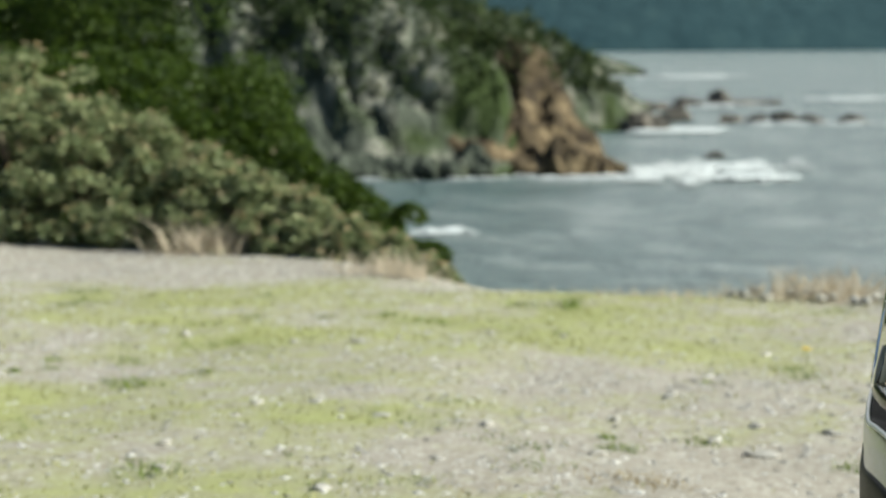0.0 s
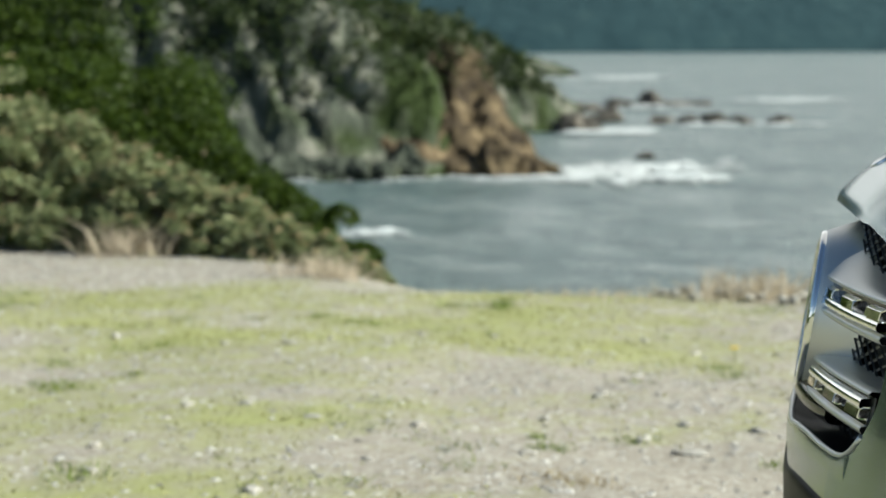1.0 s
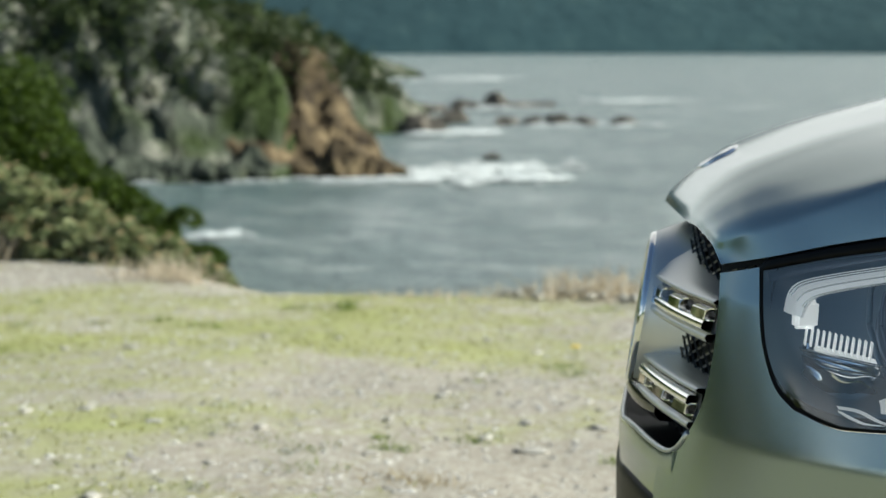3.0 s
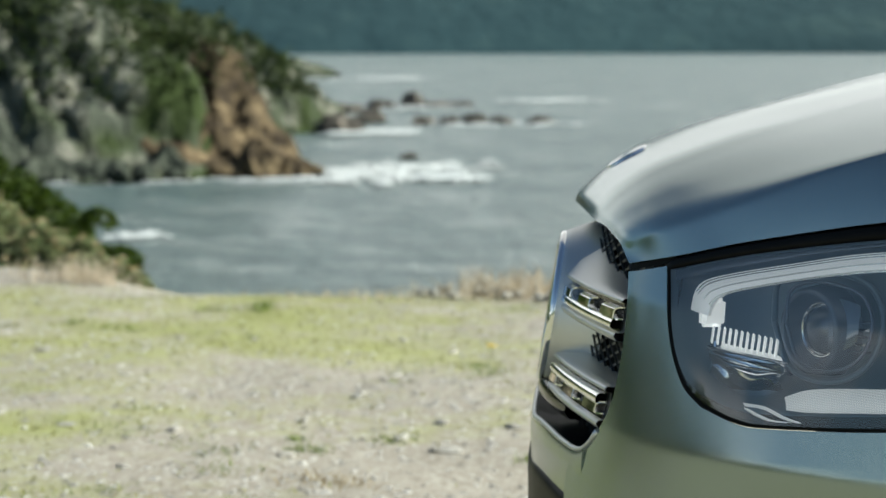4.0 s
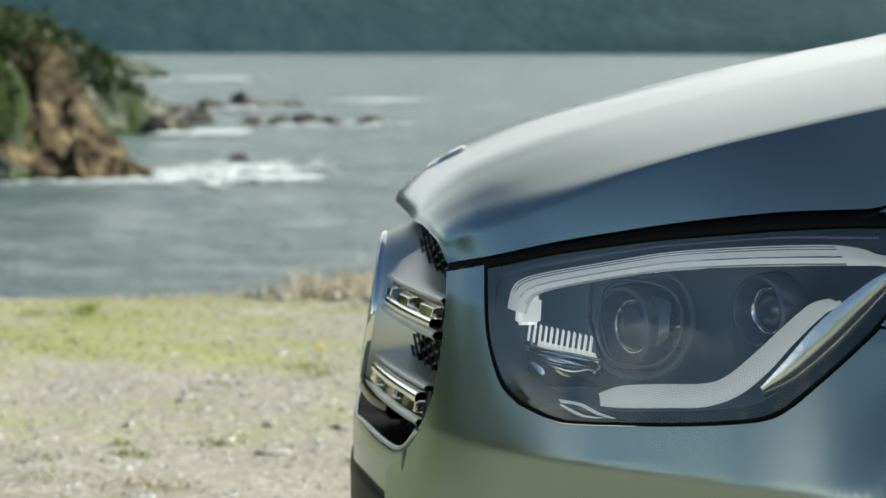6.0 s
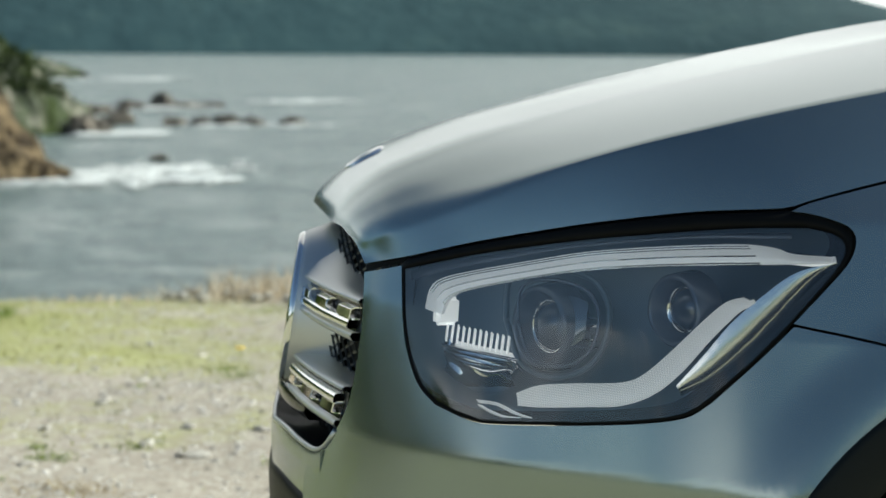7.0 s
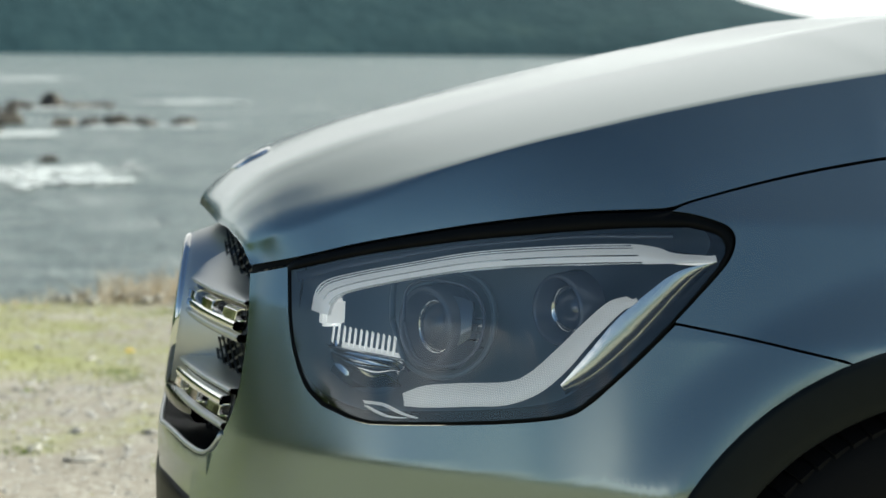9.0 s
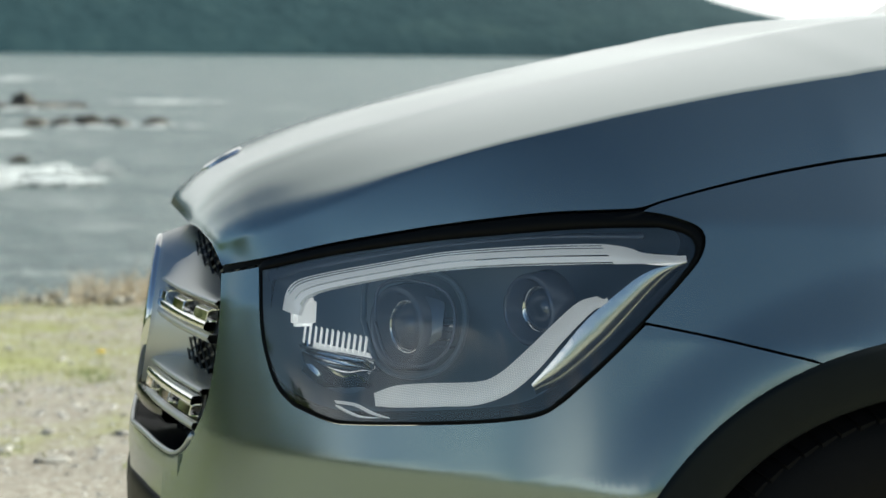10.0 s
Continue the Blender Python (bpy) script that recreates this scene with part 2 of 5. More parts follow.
BARK = layered("shrub_bark", [(0.3, (0.07, 0.055, 0.04)), (0.7, (0.18, 0.14, 0.10))], 12, 0.9, 6, 0.004, 40)
# woods tinted teal-blue: distance haze is put into the base colour
FARHILL = layered("haze_tinted_hill", [(0.30, (0.012, 0.036, 0.045)), (0.55, (0.021, 0.051, 0.060)), (0.78, (0.042, 0.078, 0.078))], 0.02, 0.95, 10, 4.0, 0.06)
SCRUB = layered("scrub_slope", [(0.30, (0.02, 0.04, 0.012)), (0.55, (0.05, 0.08, 0.025)), (0.75, (0.10, 0.12, 0.05))], 0.8, 0.9, 9, 0.2, 3)


# ---- small mesh helpers ----
def spline(points, n):
    """n points along a smooth curve through the given ones, evenly spaced by length."""
    p = np.array(points, float)
    q = np.vstack([2 * p[0] - p[1], p, 2 * p[-1] - p[-2]])
    out = []
    for k in range(len(p) - 1):
        a, b, c, d = q[k], q[k + 1], q[k + 2], q[k + 3]
        for s in np.linspace(0, 1, 24, endpoint=False):
            out.append(0.5 * (2 * b + (c - a) * s + (2 * a - 5 * b + 4 * c - d) * s**2 + (3 * b - a - 3 * c + d) * s**3))
    out = np.array(out + [p[-1]])
    run = np.r_[0, np.cumsum(np.linalg.norm(np.diff(out, axis=0), axis=1))]
    at = np.linspace(0, run[-1], n)
    return np.stack([np.interp(at, run, out[:, k]) for k in range(out.shape[1])], 1)


def smooth_interp(x, xs, ys):
    """Smooth monotone-like interpolation (cubic Hermite with limited slopes)."""
    xs, ys = np.array(xs, float), np.array(ys, float)
    h, d = np.diff(xs), np.diff(ys) / np.diff(xs)
    m = np.r_[d[0], np.where(d[:-1] * d[1:] > 0, 2 * d[:-1] * d[1:] / (d[:-1] + d[1:] + 1e-12), 0), d[-1]]
    x = np.clip(x, xs[0], xs[-1])
    k = np.clip(np.searchsorted(xs, x) - 1, 0, len(h) - 1)
    s = (x - xs[k]) / h[k]
    return ((2 * s**3 - 3 * s**2 + 1) * ys[k] + (s**3 - 2 * s**2 + s) * h[k] * m[k] + (3 * s**2 - 2 * s**3) * ys[k + 1] + (s**3 - s**2) * h[k] * m[k + 1])


def grid_mesh(name, g, close=False, flip=False):
    """A mesh from a grid of points g[rows, columns, 3]."""
    r, c = g.shape[:2]
    idx = np.arange(r * c).reshape(r, c)
    if close:
        idx = np.hstack([idx, idx[:, :1]])
    q = np.stack([idx[:-1, :-1], idx[:-1, 1:], idx[1:, 1:], idx[1:, :-1]], -1).reshape(-1, 4)
    if flip:
        q = q[:, ::-1]
    me = bpy.data.meshes.new(name)
    me.from_pydata(g.reshape(-1, 3).tolist(), [], q.tolist())
    me.polygons.foreach_set("use_smooth", [True] * len(me.polygons))
    return me


def put(name, me, material, parent=None, label="", thick=0.0, offset=-1.0):
    """Links a mesh as one object, under a thing if one is given."""
    if isinstance(me, bmesh.types.BMesh):
        bm, me = me, bpy.data.meshes.new(name)
        bm.to_mesh(me)
        bm.free()
    ob = new(name, me)
    if material and not me.materials:
        me.materials.append(material)
    ob.parent = parent
    if label:
        ob["label"] = label
    if thick:
        s = ob.modifiers.new("thickness", "SOLIDIFY")
        s.thickness, s.offset = thick, offset
        ob.modifiers.new("crisp_rim", "EDGE_SPLIT").split_angle = radians(40)
    return ob


def tube(path, radius, sides=8, squash=1.0):
    """A bmesh tube along a path, closed at both ends; radius a number or one per point."""
    p = np.array(path, float)
    rr = np.broadcast_to(np.asarray(radius, float), (len(p),))
    bm = bmesh.new()
    rings = []
    for k, c in enumerate(p):
        d = Vector(p[min(k + 1, len(p) - 1)] - p[max(k - 1, 0)]).normalized()
        side = d.cross(Vector((0, 0, 1)))
        side = side.normalized() if side.length > 1e-4 else Vector((1, 0, 0))
        up = side.cross(d)
        rings.append([bm.verts.new(Vector(c) + float(rr[k]) * (math.cos(a) * side + squash * math.sin(a) * up)) for a in np.linspace(0, 2 * math.pi, sides, endpoint=False)])
    for a, b in zip(rings, rings[1:]):
        for k in range(sides):
            bm.faces.new((a[k], a[(k + 1) % sides], b[(k + 1) % sides], b[k]))
    bm.faces.new(rings[0][::-1]), bm.faces.new(rings[-1])
    for fc in bm.faces:
        fc.smooth = len(fc.verts) == 4
    return bm


def fbm(x, y, z=0.0, octaves=5):
    return noise.fractal(Vector((x, y, z)), 1.0, 2.0, octaves)


BU = [-0.09, -0.06, -0.03, 0.0, 0.03, 0.05, 0.073, 0.10, 0.122, 0.16, 0.206, 0.27, 0.338, 0.413, 0.476, 0.526, 0.57, 0.64, 0.75, 0.85, 1.0, 3.0]
BV = [0.00, 0.12, 0.21, 0.29, 0.365, 0.42, 0.468, 0.506, 0.531, 0.570, 0.613, 0.671, 0.729, 0.785, 0.820, 0.842, 0.858, 0.880, 0.904, 0.920, 0.930, 0.930]
AU, AZ, AR = 0.935, 0.355, 0.441


def ramp(x, a, b):
    s = np.clip((x - a) / (b - a), 0, 1)
    return s * s * (3 - 2 * s)


def flank(u, z):
    """How far the near flank of the car stands from its middle, at u behind the nose and z above the ground."""
    u, z = np.asarray(u, float), np.asarray(z, float)
    lean = 0.19 * (0.80 - z) * (1 - ramp(u, 0.05, 0.40))
    v = smooth_interp(u + lean, BU, BV)
    v = v - 0.28 * np.maximum(z - 0.78, 0) - 0.30 * np.maximum(z - 0.92, 0) * ramp(u, 0.3, 0.6)
    v = v - 0.15 * (np.sqrt(np.maximum(0.600 - z, 0) ** 2 + 4e-5) - 0.0063) * ramp(z, 0.62, 0.60) * ramp(u, 0.08, 0.26)
    v = v + (0.26 - 0.12 * ramp(u, 0.50, 0.70)) * np.maximum(0.78 - np.maximum(z, 0.60), 0) * ramp(u, -0.04, 0.26)
    r = np.hypot(u - AU, z - AZ)
    return v + 0.014 * ramp(r, 0.53, 0.447) * ramp(u, 0.45, 0.60)


# ---- ground, sea, hills ----
def edge_y(x):
    """Where the flat ground breaks off towards the sea."""
    return smooth_interp(x, [-400, -60, -12, -6, -4.6, -3.4, -2.6, -2.1, -1.5, 0.0, 0.8, 4, 60, 400], [-60, 30, 14, 12.4, 12.0, 11.4, 10.5, 9.9, 9.45, 9.5, 9.4, 9.2, 0, -80])


def ground_z(x, y):
    e = edge_y(x)
    z = -0.04 * np.clip(y - 2.2, 0, 20) + 0.012 * np.sin(x * 1.7 + y * 0.6) * ramp(y, 3, 5)
    over = np.maximum(y - e, 0)
    return np.maximum(z - 0.05 * over - 1.1 * np.maximum(over - 0.4, 0), -9.0)


xs = np.r_[-1500, -600, -250, -120, np.linspace(-60, -9, 24), np.linspace(-8.6, 6, 120), np.linspace(7, 60, 24), 120, 250, 600, 1500]
ys = np.r_[-1800, -700, -250, -100, -50, -25, np.linspace(-12, 2.5, 20), np.linspace(2.7, 14, 110), np.linspace(15, 40, 16), 90]
gx, gy = np.meshgrid(xs, ys)
gz = ground_z(gx, gy)
gz += np.vectorize(lambda a, b: 0.03 * fbm(a * 0.9, b * 0.9) if -10 < a < 8 and 2.5 < b < 14 else 0.0)(gx, gy)


def turf(x, y):
    """How much turf grows at a place, 0 to 1."""
    t = 0.42 + 0.55 * fbm(x * 0.55 + 3.1, y * 0.75, 4.0, 4) + 0.25 * fbm(x * 2.3, y * 2.6, 9.0, 3)
    t += 0.22 * math.exp(-((y - 8.6) / 0.9) ** 2) - 0.16 * math.exp(-((y - 6.3) / 1.2) ** 2) * (1 if x > -1.2 else 0.3)
    t += 0.26 * math.exp(-((y - 5.2) / 1.9) ** 2) * (1 - float(ramp(x, -1.6, -0.2)))
    if x < -2.2 and y > 10.1:
        t -= 0.5
    return min(1.0, max(0.0, t))


land = tagged(put("ground", grid_mesh("ground", np.stack([gx, gy, gz], -1)), GROUND), "pale gravel clearing with short sparse grass", "ground", kind="structure")
weights = land.data.attributes.new("turf", "FLOAT", "POINT")
weights.data.foreach_set("value", [turf(a, b) if -12 < a < 9 and 2 < b < 15 else 0.5 for a, b in zip(gx.ravel(), gy.ravel())])


def sea_material():
    """Choppy water: two greens, broken foam streaks, and wave relief."""
    m, n, l, p = shader("sea_water")
    co, mp = n.new("ShaderNodeTexCoord"), n.new("ShaderNodeMapping")
    mp.inputs["Scale"].default_value = (0.62, 1.0, 1.0)
    l.new(co.outputs["Object"], mp.inputs["Vector"])

    def wave(scale, detail, lo, hi):
        t, r = n.new("ShaderNodeTexNoise"), n.new("ShaderNodeMapRange")
        t.inputs["Scale"].default_value, t.inputs["Detail"].default_value, t.inputs["Roughness"].default_value = scale, detail, 0.62
        l.new(mp.outputs["Vector"], t.inputs["Vector"])
        l.new(t.outputs["Fac"], r.inputs["Value"])
        r.inputs["From Min"].default_value, r.inputs["From Max"].default_value = lo, hi
        return t.outputs["Fac"], r.outputs["Result"]

    def over(a, b, fac):
        x = n.new("ShaderNodeMix")
        x.data_type = "RGBA"
        l.new(fac, x.inputs["Factor"])
        for k, v in ((6, a), (7, b)):
            if isinstance(v, tuple):
                x.inputs[k].default_value = (*v, 1)
            else:
                l.new(v, x.inputs[k])
        return x.outputs[2]

    _, swell = wave(0.16, 6, 0.38, 0.62)
    _, streak = wave(0.55, 10, 0.50, 0.72)
    chop, _ = wave(1.3, 9, 0, 1)
    col = over((0.072, 0.128, 0.132), (0.130, 0.184, 0.188), swell)
    col = over(col, (0.33, 0.38, 0.38), streak)
    l.new(col, p.inputs["Base Color"])
    p.inputs["Roughness"].default_value = 0.32
    b = n.new("ShaderNodeBump")
    b.inputs["Distance"].default_value, b.inputs["Strength"].default_value = 0.8, 1.0
    l.new(chop, b.inputs["Height"])
    l.new(b.outputs["Normal"], p.inputs["Normal"])
    return m


SEA = -4.6
sx, sy = np.meshgrid(np.r_[-3000, -800, -200, np.linspace(-60, 70, 130), 200, 800, 3000], np.r_[12, np.linspace(20, 220, 190), 260, 330, 450, 700, 1200, 2500, 4500])
sz = SEA + np.vectorize(lambda a, b: 0.16 * fbm(a * 0.12, b * 0.30) if b < 240 else 0.0)(sx, sy)
tagged(put("water", grid_mesh("water", np.stack([sx, sy, sz], -1)), sea_material()), "choppy blue-green sea with white foam", "sea", kind="structure")


def headland(name, spine, width, heights, material, label, rough=1.0, n=90, m=44, seed=0.0):
    """A rocky ridge along a spine of (x, y), with given heights over the sea, falling to both sides."""
    line = spline([(*p, h, w) for p, h, w in zip(spine, heights, width)], n)
    g = np.zeros((n, m, 3))
    for k in range(n):
        d = line[min(k + 1, n - 1), :2] - line[max(k - 1, 0), :2]
        side = np.array([-d[1], d[0]]) / (np.linalg.norm(d) + 1e-9)
        for j in range(m):
            s = 2 * j / (m - 1) - 1
            x, y = line[k, :2] + side * s * line[k, 3]
            h = max(0.0, 1 - abs(s) ** 2.2) ** 0.8 * (line[k, 2] + 1.0)
            bump = rough * fbm(x * 0.22, y * 0.22, seed) + 0.45 * rough * abs(fbm(x * 0.7, y * 0.7, seed + 3))
            rib = rough * abs(fbm(x * 0.38 + 0.25 * h, h * 0.10, seed + 6)) + 0.5 * rough * abs(fbm(x * 1.1, h * 0.5, seed + 8))
            g[k, j] = (x + 0.5 * bump, y - 0.6 * bump * (1 - abs(s)) + 1.1 * rib * min(1, h / 2), SEA - 1.0 + h + bump * min(1, h / 3))
    return tagged(put(name, grid_mesh(name, g), material), label, "headland", kind="structure")


headland("headland_grey", [(-60, 82), (-42, 81), (-28, 80), (-22, 79.5), (-17.8, 80), (-14.8, 82)], [9, 9, 9, 8.5, 8, 6], [13, 10.5, 8.8, 8.6, 7.6, 4.5], ROCK, "grey rocky cliff with green scrub on top", 1.7, 150, 60)
headland("headland_brown", [(-18.0, 82), (-16.0, 80), (-13.9, 78.4), (-12.1, 77), (-10.3, 76), (-8.7, 75.3)], [7, 6.8, 6.2, 5.2, 3.8, 1.8], [6.4, 5.9, 4.9, 3.6, 2.3, 1.0], BROWN, "brown rock point running into the sea", 1.3, 80, 40, 5.0)
headland("headland_behind", [(-42, 118), (-26, 118), (-18.6, 117), (-13.9, 116.5), (-9.8, 116)], [12, 10, 7, 5, 2], [10, 8.5, 6.6, 4.2, 1.2], ROCK, "farther grey rocky point", 1.2, 70, 36, 9.0)
headland("headland_spit", [(-70, 330), (-50, 330), (-36, 328), (-28, 326)], [14, 10, 7, 4], [9, 5, 3, 0.8], ROCK, "low distant spit with pale rocks", 1.0, 40, 20, 13.0)
headland("headland_wooded", [(224, 600), (240, 592), (265, 575), (330, 560), (420, 540)], [10, 20, 30, 40, 40], [1, 11.5, 17.0, 24.0, 30.0], SCRUB, "dark wooded rise across the bay", 1.5, 60, 24, 17.0)
hx = np.linspace(-2200, 2600, 160)
rows = []
for k, (dy, f) in enumerate([(0, 0.0), (20, 0.08), (120, 0.35), (260, 0.65), (420, 0.9), (560, 1.0), (900, 0.7)]):
    top = smooth_interp(hx, [-2200, -600, -300, 100, 400, 640, 760, 900, 1200, 2600], [300, 270, 190, 210, 150, 92, 60, 34, 18, 10])
    rows.append(np.stack([hx, 1480 + dy + 0 * hx + 40 * np.sin(hx / 170), SEA - 2 + f * top + np.array([12 * f * fbm(a / 130, dy / 130) for a in hx])], -1))
tagged(put("backdrop", grid_mesh("backdrop", np.array(rows)), FARHILL), "dark wooded hills across the bay, haze painted in as a teal tint", "hills", kind="structure")

# hills inland, behind the camera
bx = np.linspace(-500, 500, 80)
rows = []
for k, (dy, f) in enumerate([(0, 0.0), (25, 0.35), (60, 0.75), (110, 1.0), (200, 0.9)]):
    rows.append(np.stack([bx, -90 - dy + 0.0004 * bx**2, -0.3 + f * (15 + 4 * np.sin(bx / 90.0) + np.array([3 * fbm(a / 30, dy / 30) for a in bx]))], -1))
side_hill = []
wy = np.linspace(-14, 46, 60)
for dx, f in ((0, 0.0), (5, 0.45), (11, 0.8), (20, 1.0), (40, 0.95)):
    crest = smooth_interp(wy, [-14, -6, 2, 12, 30, 46], [0.3, 0.8, 2.6, 5.4, 9.0, 12.0])
    side_hill.append(np.stack([-34 - dx - 0.004 * (wy - 10) ** 2, wy, -1.2 + f * crest + np.array([0.9 * f * fbm(b / 3, dx / 3) for b in wy])], -1))
tagged(put("hillside", grid_mesh("hillside", np.array(side_hill)), SCRUB), "scrub-covered slope beside the clearing", "hills", kind="structure")
tagged(put("hillside", grid_mesh("hillside", np.array(rows), flip=True), SCRUB), "low scrub-covered hillside inland", "hills", kind="structure")


# ---- the car: u runs back from the nose, v to the flank, z up ----
car = tagged(new("car"), "satin grey sport utility car with chrome grille bars, parked on gravel", "car")
car.matrix_world = pose(0.1466, 2.7701, 0, 0, 0, -3.0)


def near(u, v, z):
    """Places in the car's own axes, on its near side."""
    return np.stack([np.asarray(u, float), -np.asarray(v, float) + 0 * np.asarray(u, float), np.asarray(z, float) + 0 * np.asarray(u, float)], -1)


def far_side(g):
    return g * np.array([1, -1, 1])


def coons(bottom, top, left, right, n, m):
    """A patch of (u, z) places between four curves; bottom and top run along, left and right from bottom to top."""
    b, t, l, r = spline(bottom, n), spline(top, n), spline(left, m), spline(right, m)
    s, w = np.linspace(0, 1, n)[None, :, None], np.linspace(0, 1, m)[:, None, None]
    return ((1 - w) * b[None] + w * t[None] + (1 - s) * l[:, None] + s * r[:, None]
            - ((1 - s) * (1 - w) * b[0] + s * (1 - w) * b[-1] + (1 - s) * w * t[0] + s * w * t[-1]))


def lift(g, off=0.0):
    """(u, z) places laid on the flank, off metres out of it."""
    return near(g[..., 0], flank(g[..., 0], g[..., 1]) + off, g[..., 1])


def both(name, g, material, label="", thick=0.0, flip=False, parent=None, offset=-1.0):
    """A panel and its mirrored twin on the far side."""
    a = put(name, grid_mesh(name, g, flip=flip), material, parent or car, label, thick, offset)
    b = put(name, grid_mesh(name, far_side(g), flip=not flip), material, parent or car, label, thick, offset)
    return a, b


# bonnet
EDGE_UZ = [(0.074, 0.823), (0.136, 0.843), (0.208, 0.867), (0.275, 0.886), (0.341, 0.903), (0.404, 0.916), (0.468, 0.926), (0.532, 0.931), (0.568, 0.934),
           (0.598, 0.944), (0.665, 0.963), (0.733, 0.979), (0.802, 0.992), (0.850, 0.999), (1.10, 1.03), (1.45, 1.06)]
edge_u, edge_z = np.array(EDGE_UZ).T
EDGE = np.stack([edge_u, flank(edge_u, edge_z) - 0.002, edge_z], 1)
MIDDLE = [(0.0, 0, 0.869), (0.010, 0, 0.889), (0.050, 0, 0.924), (0.115, 0, 0.958), (0.254, 0, 1.010), (0.489, 0, 1.067), (0.825, 0, 1.130), (1.19, 0, 1.180), (1.45, 0, 1.205)]
RIDGE = [(0.027, 0.26, 0.865), (0.039, 0.265, 0.884), (0.066, 0.275, 0.912), (0.108, 0.290, 0.943), (0.166, 0.30, 0.968), (0.248, 0.30, 0.995), (0.332, 0.30, 1.017), (0.416, 0.30, 1.040), (0.501, 0.30, 1.062), (0.586, 0.30, 1.082), (0.672, 0.30, 1.101),
         (0.759, 0.30, 1.120), (0.848, 0.30, 1.138), (0.936, 0.30, 1.157), (1.10, 0.30, 1.182), (1.45, 0.30, 1.205)]
SHOULDER = [(0.061, 0.40, 0.850), (0.074, 0.425, 0.863), (0.100, 0.462, 0.878), (0.130, 0.491, 0.891), (0.165, 0.520, 0.906), (0.225, 0.570, 0.932), (0.294, 0.622, 0.962), (0.360, 0.670, 0.987), (0.425, 0.709, 1.009), (0.491, 0.735, 1.027), (0.558, 0.752, 1.044),
            (0.625, 0.765, 1.059), (0.694, 0.773, 1.073), (0.764, 0.780, 1.085), (0.834, 0.785, 1.096), (0.95, 0.788, 1.111), (1.45, 0.79, 1.150)]


def bend(a, k, b, f, n=7):
    """A rounded corner at k between a and b, reaching the fraction f along both legs."""
    p, q = k + (a - k) * f, k + (b - k) * f
    return [(1 - t) ** 2 * p + 2 * t * (1 - t) * k + t * t * q for t in np.linspace(0, 1, n)]


def bonnet_grid(rows=110):
    """The bonnet's surface: a flat dome, a folded shoulder that sharpens towards the back, and the side down to the shut line."""
    at = (np.linspace(0, 1, rows) ** 1.5 * 399).clip(0, 399)
    c, r, k, e = (np.stack([np.interp(at, np.arange(400), spline(p, 400)[:, j]) for j in range(3)], 1) for p in (MIDDLE, RIDGE, SHOULDER, EDGE))
    out = []
    for q in range(rows):
        sharp = ramp(k[q][0], 0.08, 0.40)
        soft = 0.62 - 0.52 * sharp
        crown = 0.5 * (r[q] + k[q]) + np.array((0, 0, 0.013)) * np.linalg.norm(k[q] - r[q])
        gap = np.linalg.norm(k[q] - e[q])
        side = 0.5 * (k[q] + e[q]) + np.array((0, 0.055, 0.025)) * gap * sharp
        shoulder = bend(crown, k[q], side, soft, 9)
        dome = bend(c[q] * 0.5 + r[q] * 0.5 + np.array((0, 0, 0.002)), r[q], crown, 0.40 - 0.22 * sharp, 7)
        flat = [c[q] + (dome[0] - c[q]) * t for t in (0, 0.4, 0.75)]
        slope = [dome[-1] + (shoulder[0] - dome[-1]) * t + np.array((0, 0, 0.003)) * 4 * t * (1 - t) for t in (0.2, 0.4, 0.6, 0.8)]
        fall = [(1 - t) ** 2 * shoulder[-1] + 2 * t * (1 - t) * (0.5 * shoulder[-1] + 0.5 * e[q] + np.array((0, 0.055, 0.020)) * gap * sharp) + t * t * e[q] for t in (0.15, 0.3, 0.45, 0.6, 0.75, 0.88, 1.0)]
        half = flat + dome + slope + shoulder + fall
        out.append([p * (1, -1, 1) for p in half[:0:-1]] + half)
    g = np.array(out)[:, ::-1]
    return np.stack([g[..., 0], -g[..., 1], g[..., 2]], -1)


put("bonnet", grid_mesh("bonnet", bonnet_grid()), PAINT, car, "satin grey bonnet with folded shoulder lines", 0.012, 1.0)

# lamp outline and bumper skin
LAMP_L = [(0.122, 0.828), (0.122, 0.765), (0.127, 0.721), (0.141, 0.679), (0.162, 0.658)]
LAMP_B = [(0.162, 0.658), (0.204, 0.646), (0.237, 0.647), (0.336, 0.661), (0.411, 0.675), (0.449, 0.686), (0.474, 0.704), (0.524, 0.753), (0.567, 0.797)]
LAMP_R = [(0.567, 0.801), (0.610, 0.848), (0.632, 0.875), (0.640, 0.898), (0.634, 0.913), (0.614, 0.922), (0.590, 0.928), (0.571, 0.930)]
LAMP_T = [(0.568, 0.930), (0.532, 0.927), (0.468, 0.922), (0.404, 0.912), (0.341, 0.899), (0.275, 0.882), (0.208, 0.863), (0.136, 0.839), (0.122, 0.828)]
MOUTH = [(0.073, 0.812), (0.070, 0.756), (0.065, 0.710), (0.057, 0.663), (0.049, 0.631), (0.033, 0.593), (0.017, 0.566), (0.005, 0.554)]


def arch(a0, a1, n, r=AR):
    """Places on the wheel arch between two angles (degrees, 180 points to the nose)."""
    return [(AU + r * math.cos(radians(a)), AZ + r * math.sin(radians(a))) for a in np.linspace(a0, a1, n)]


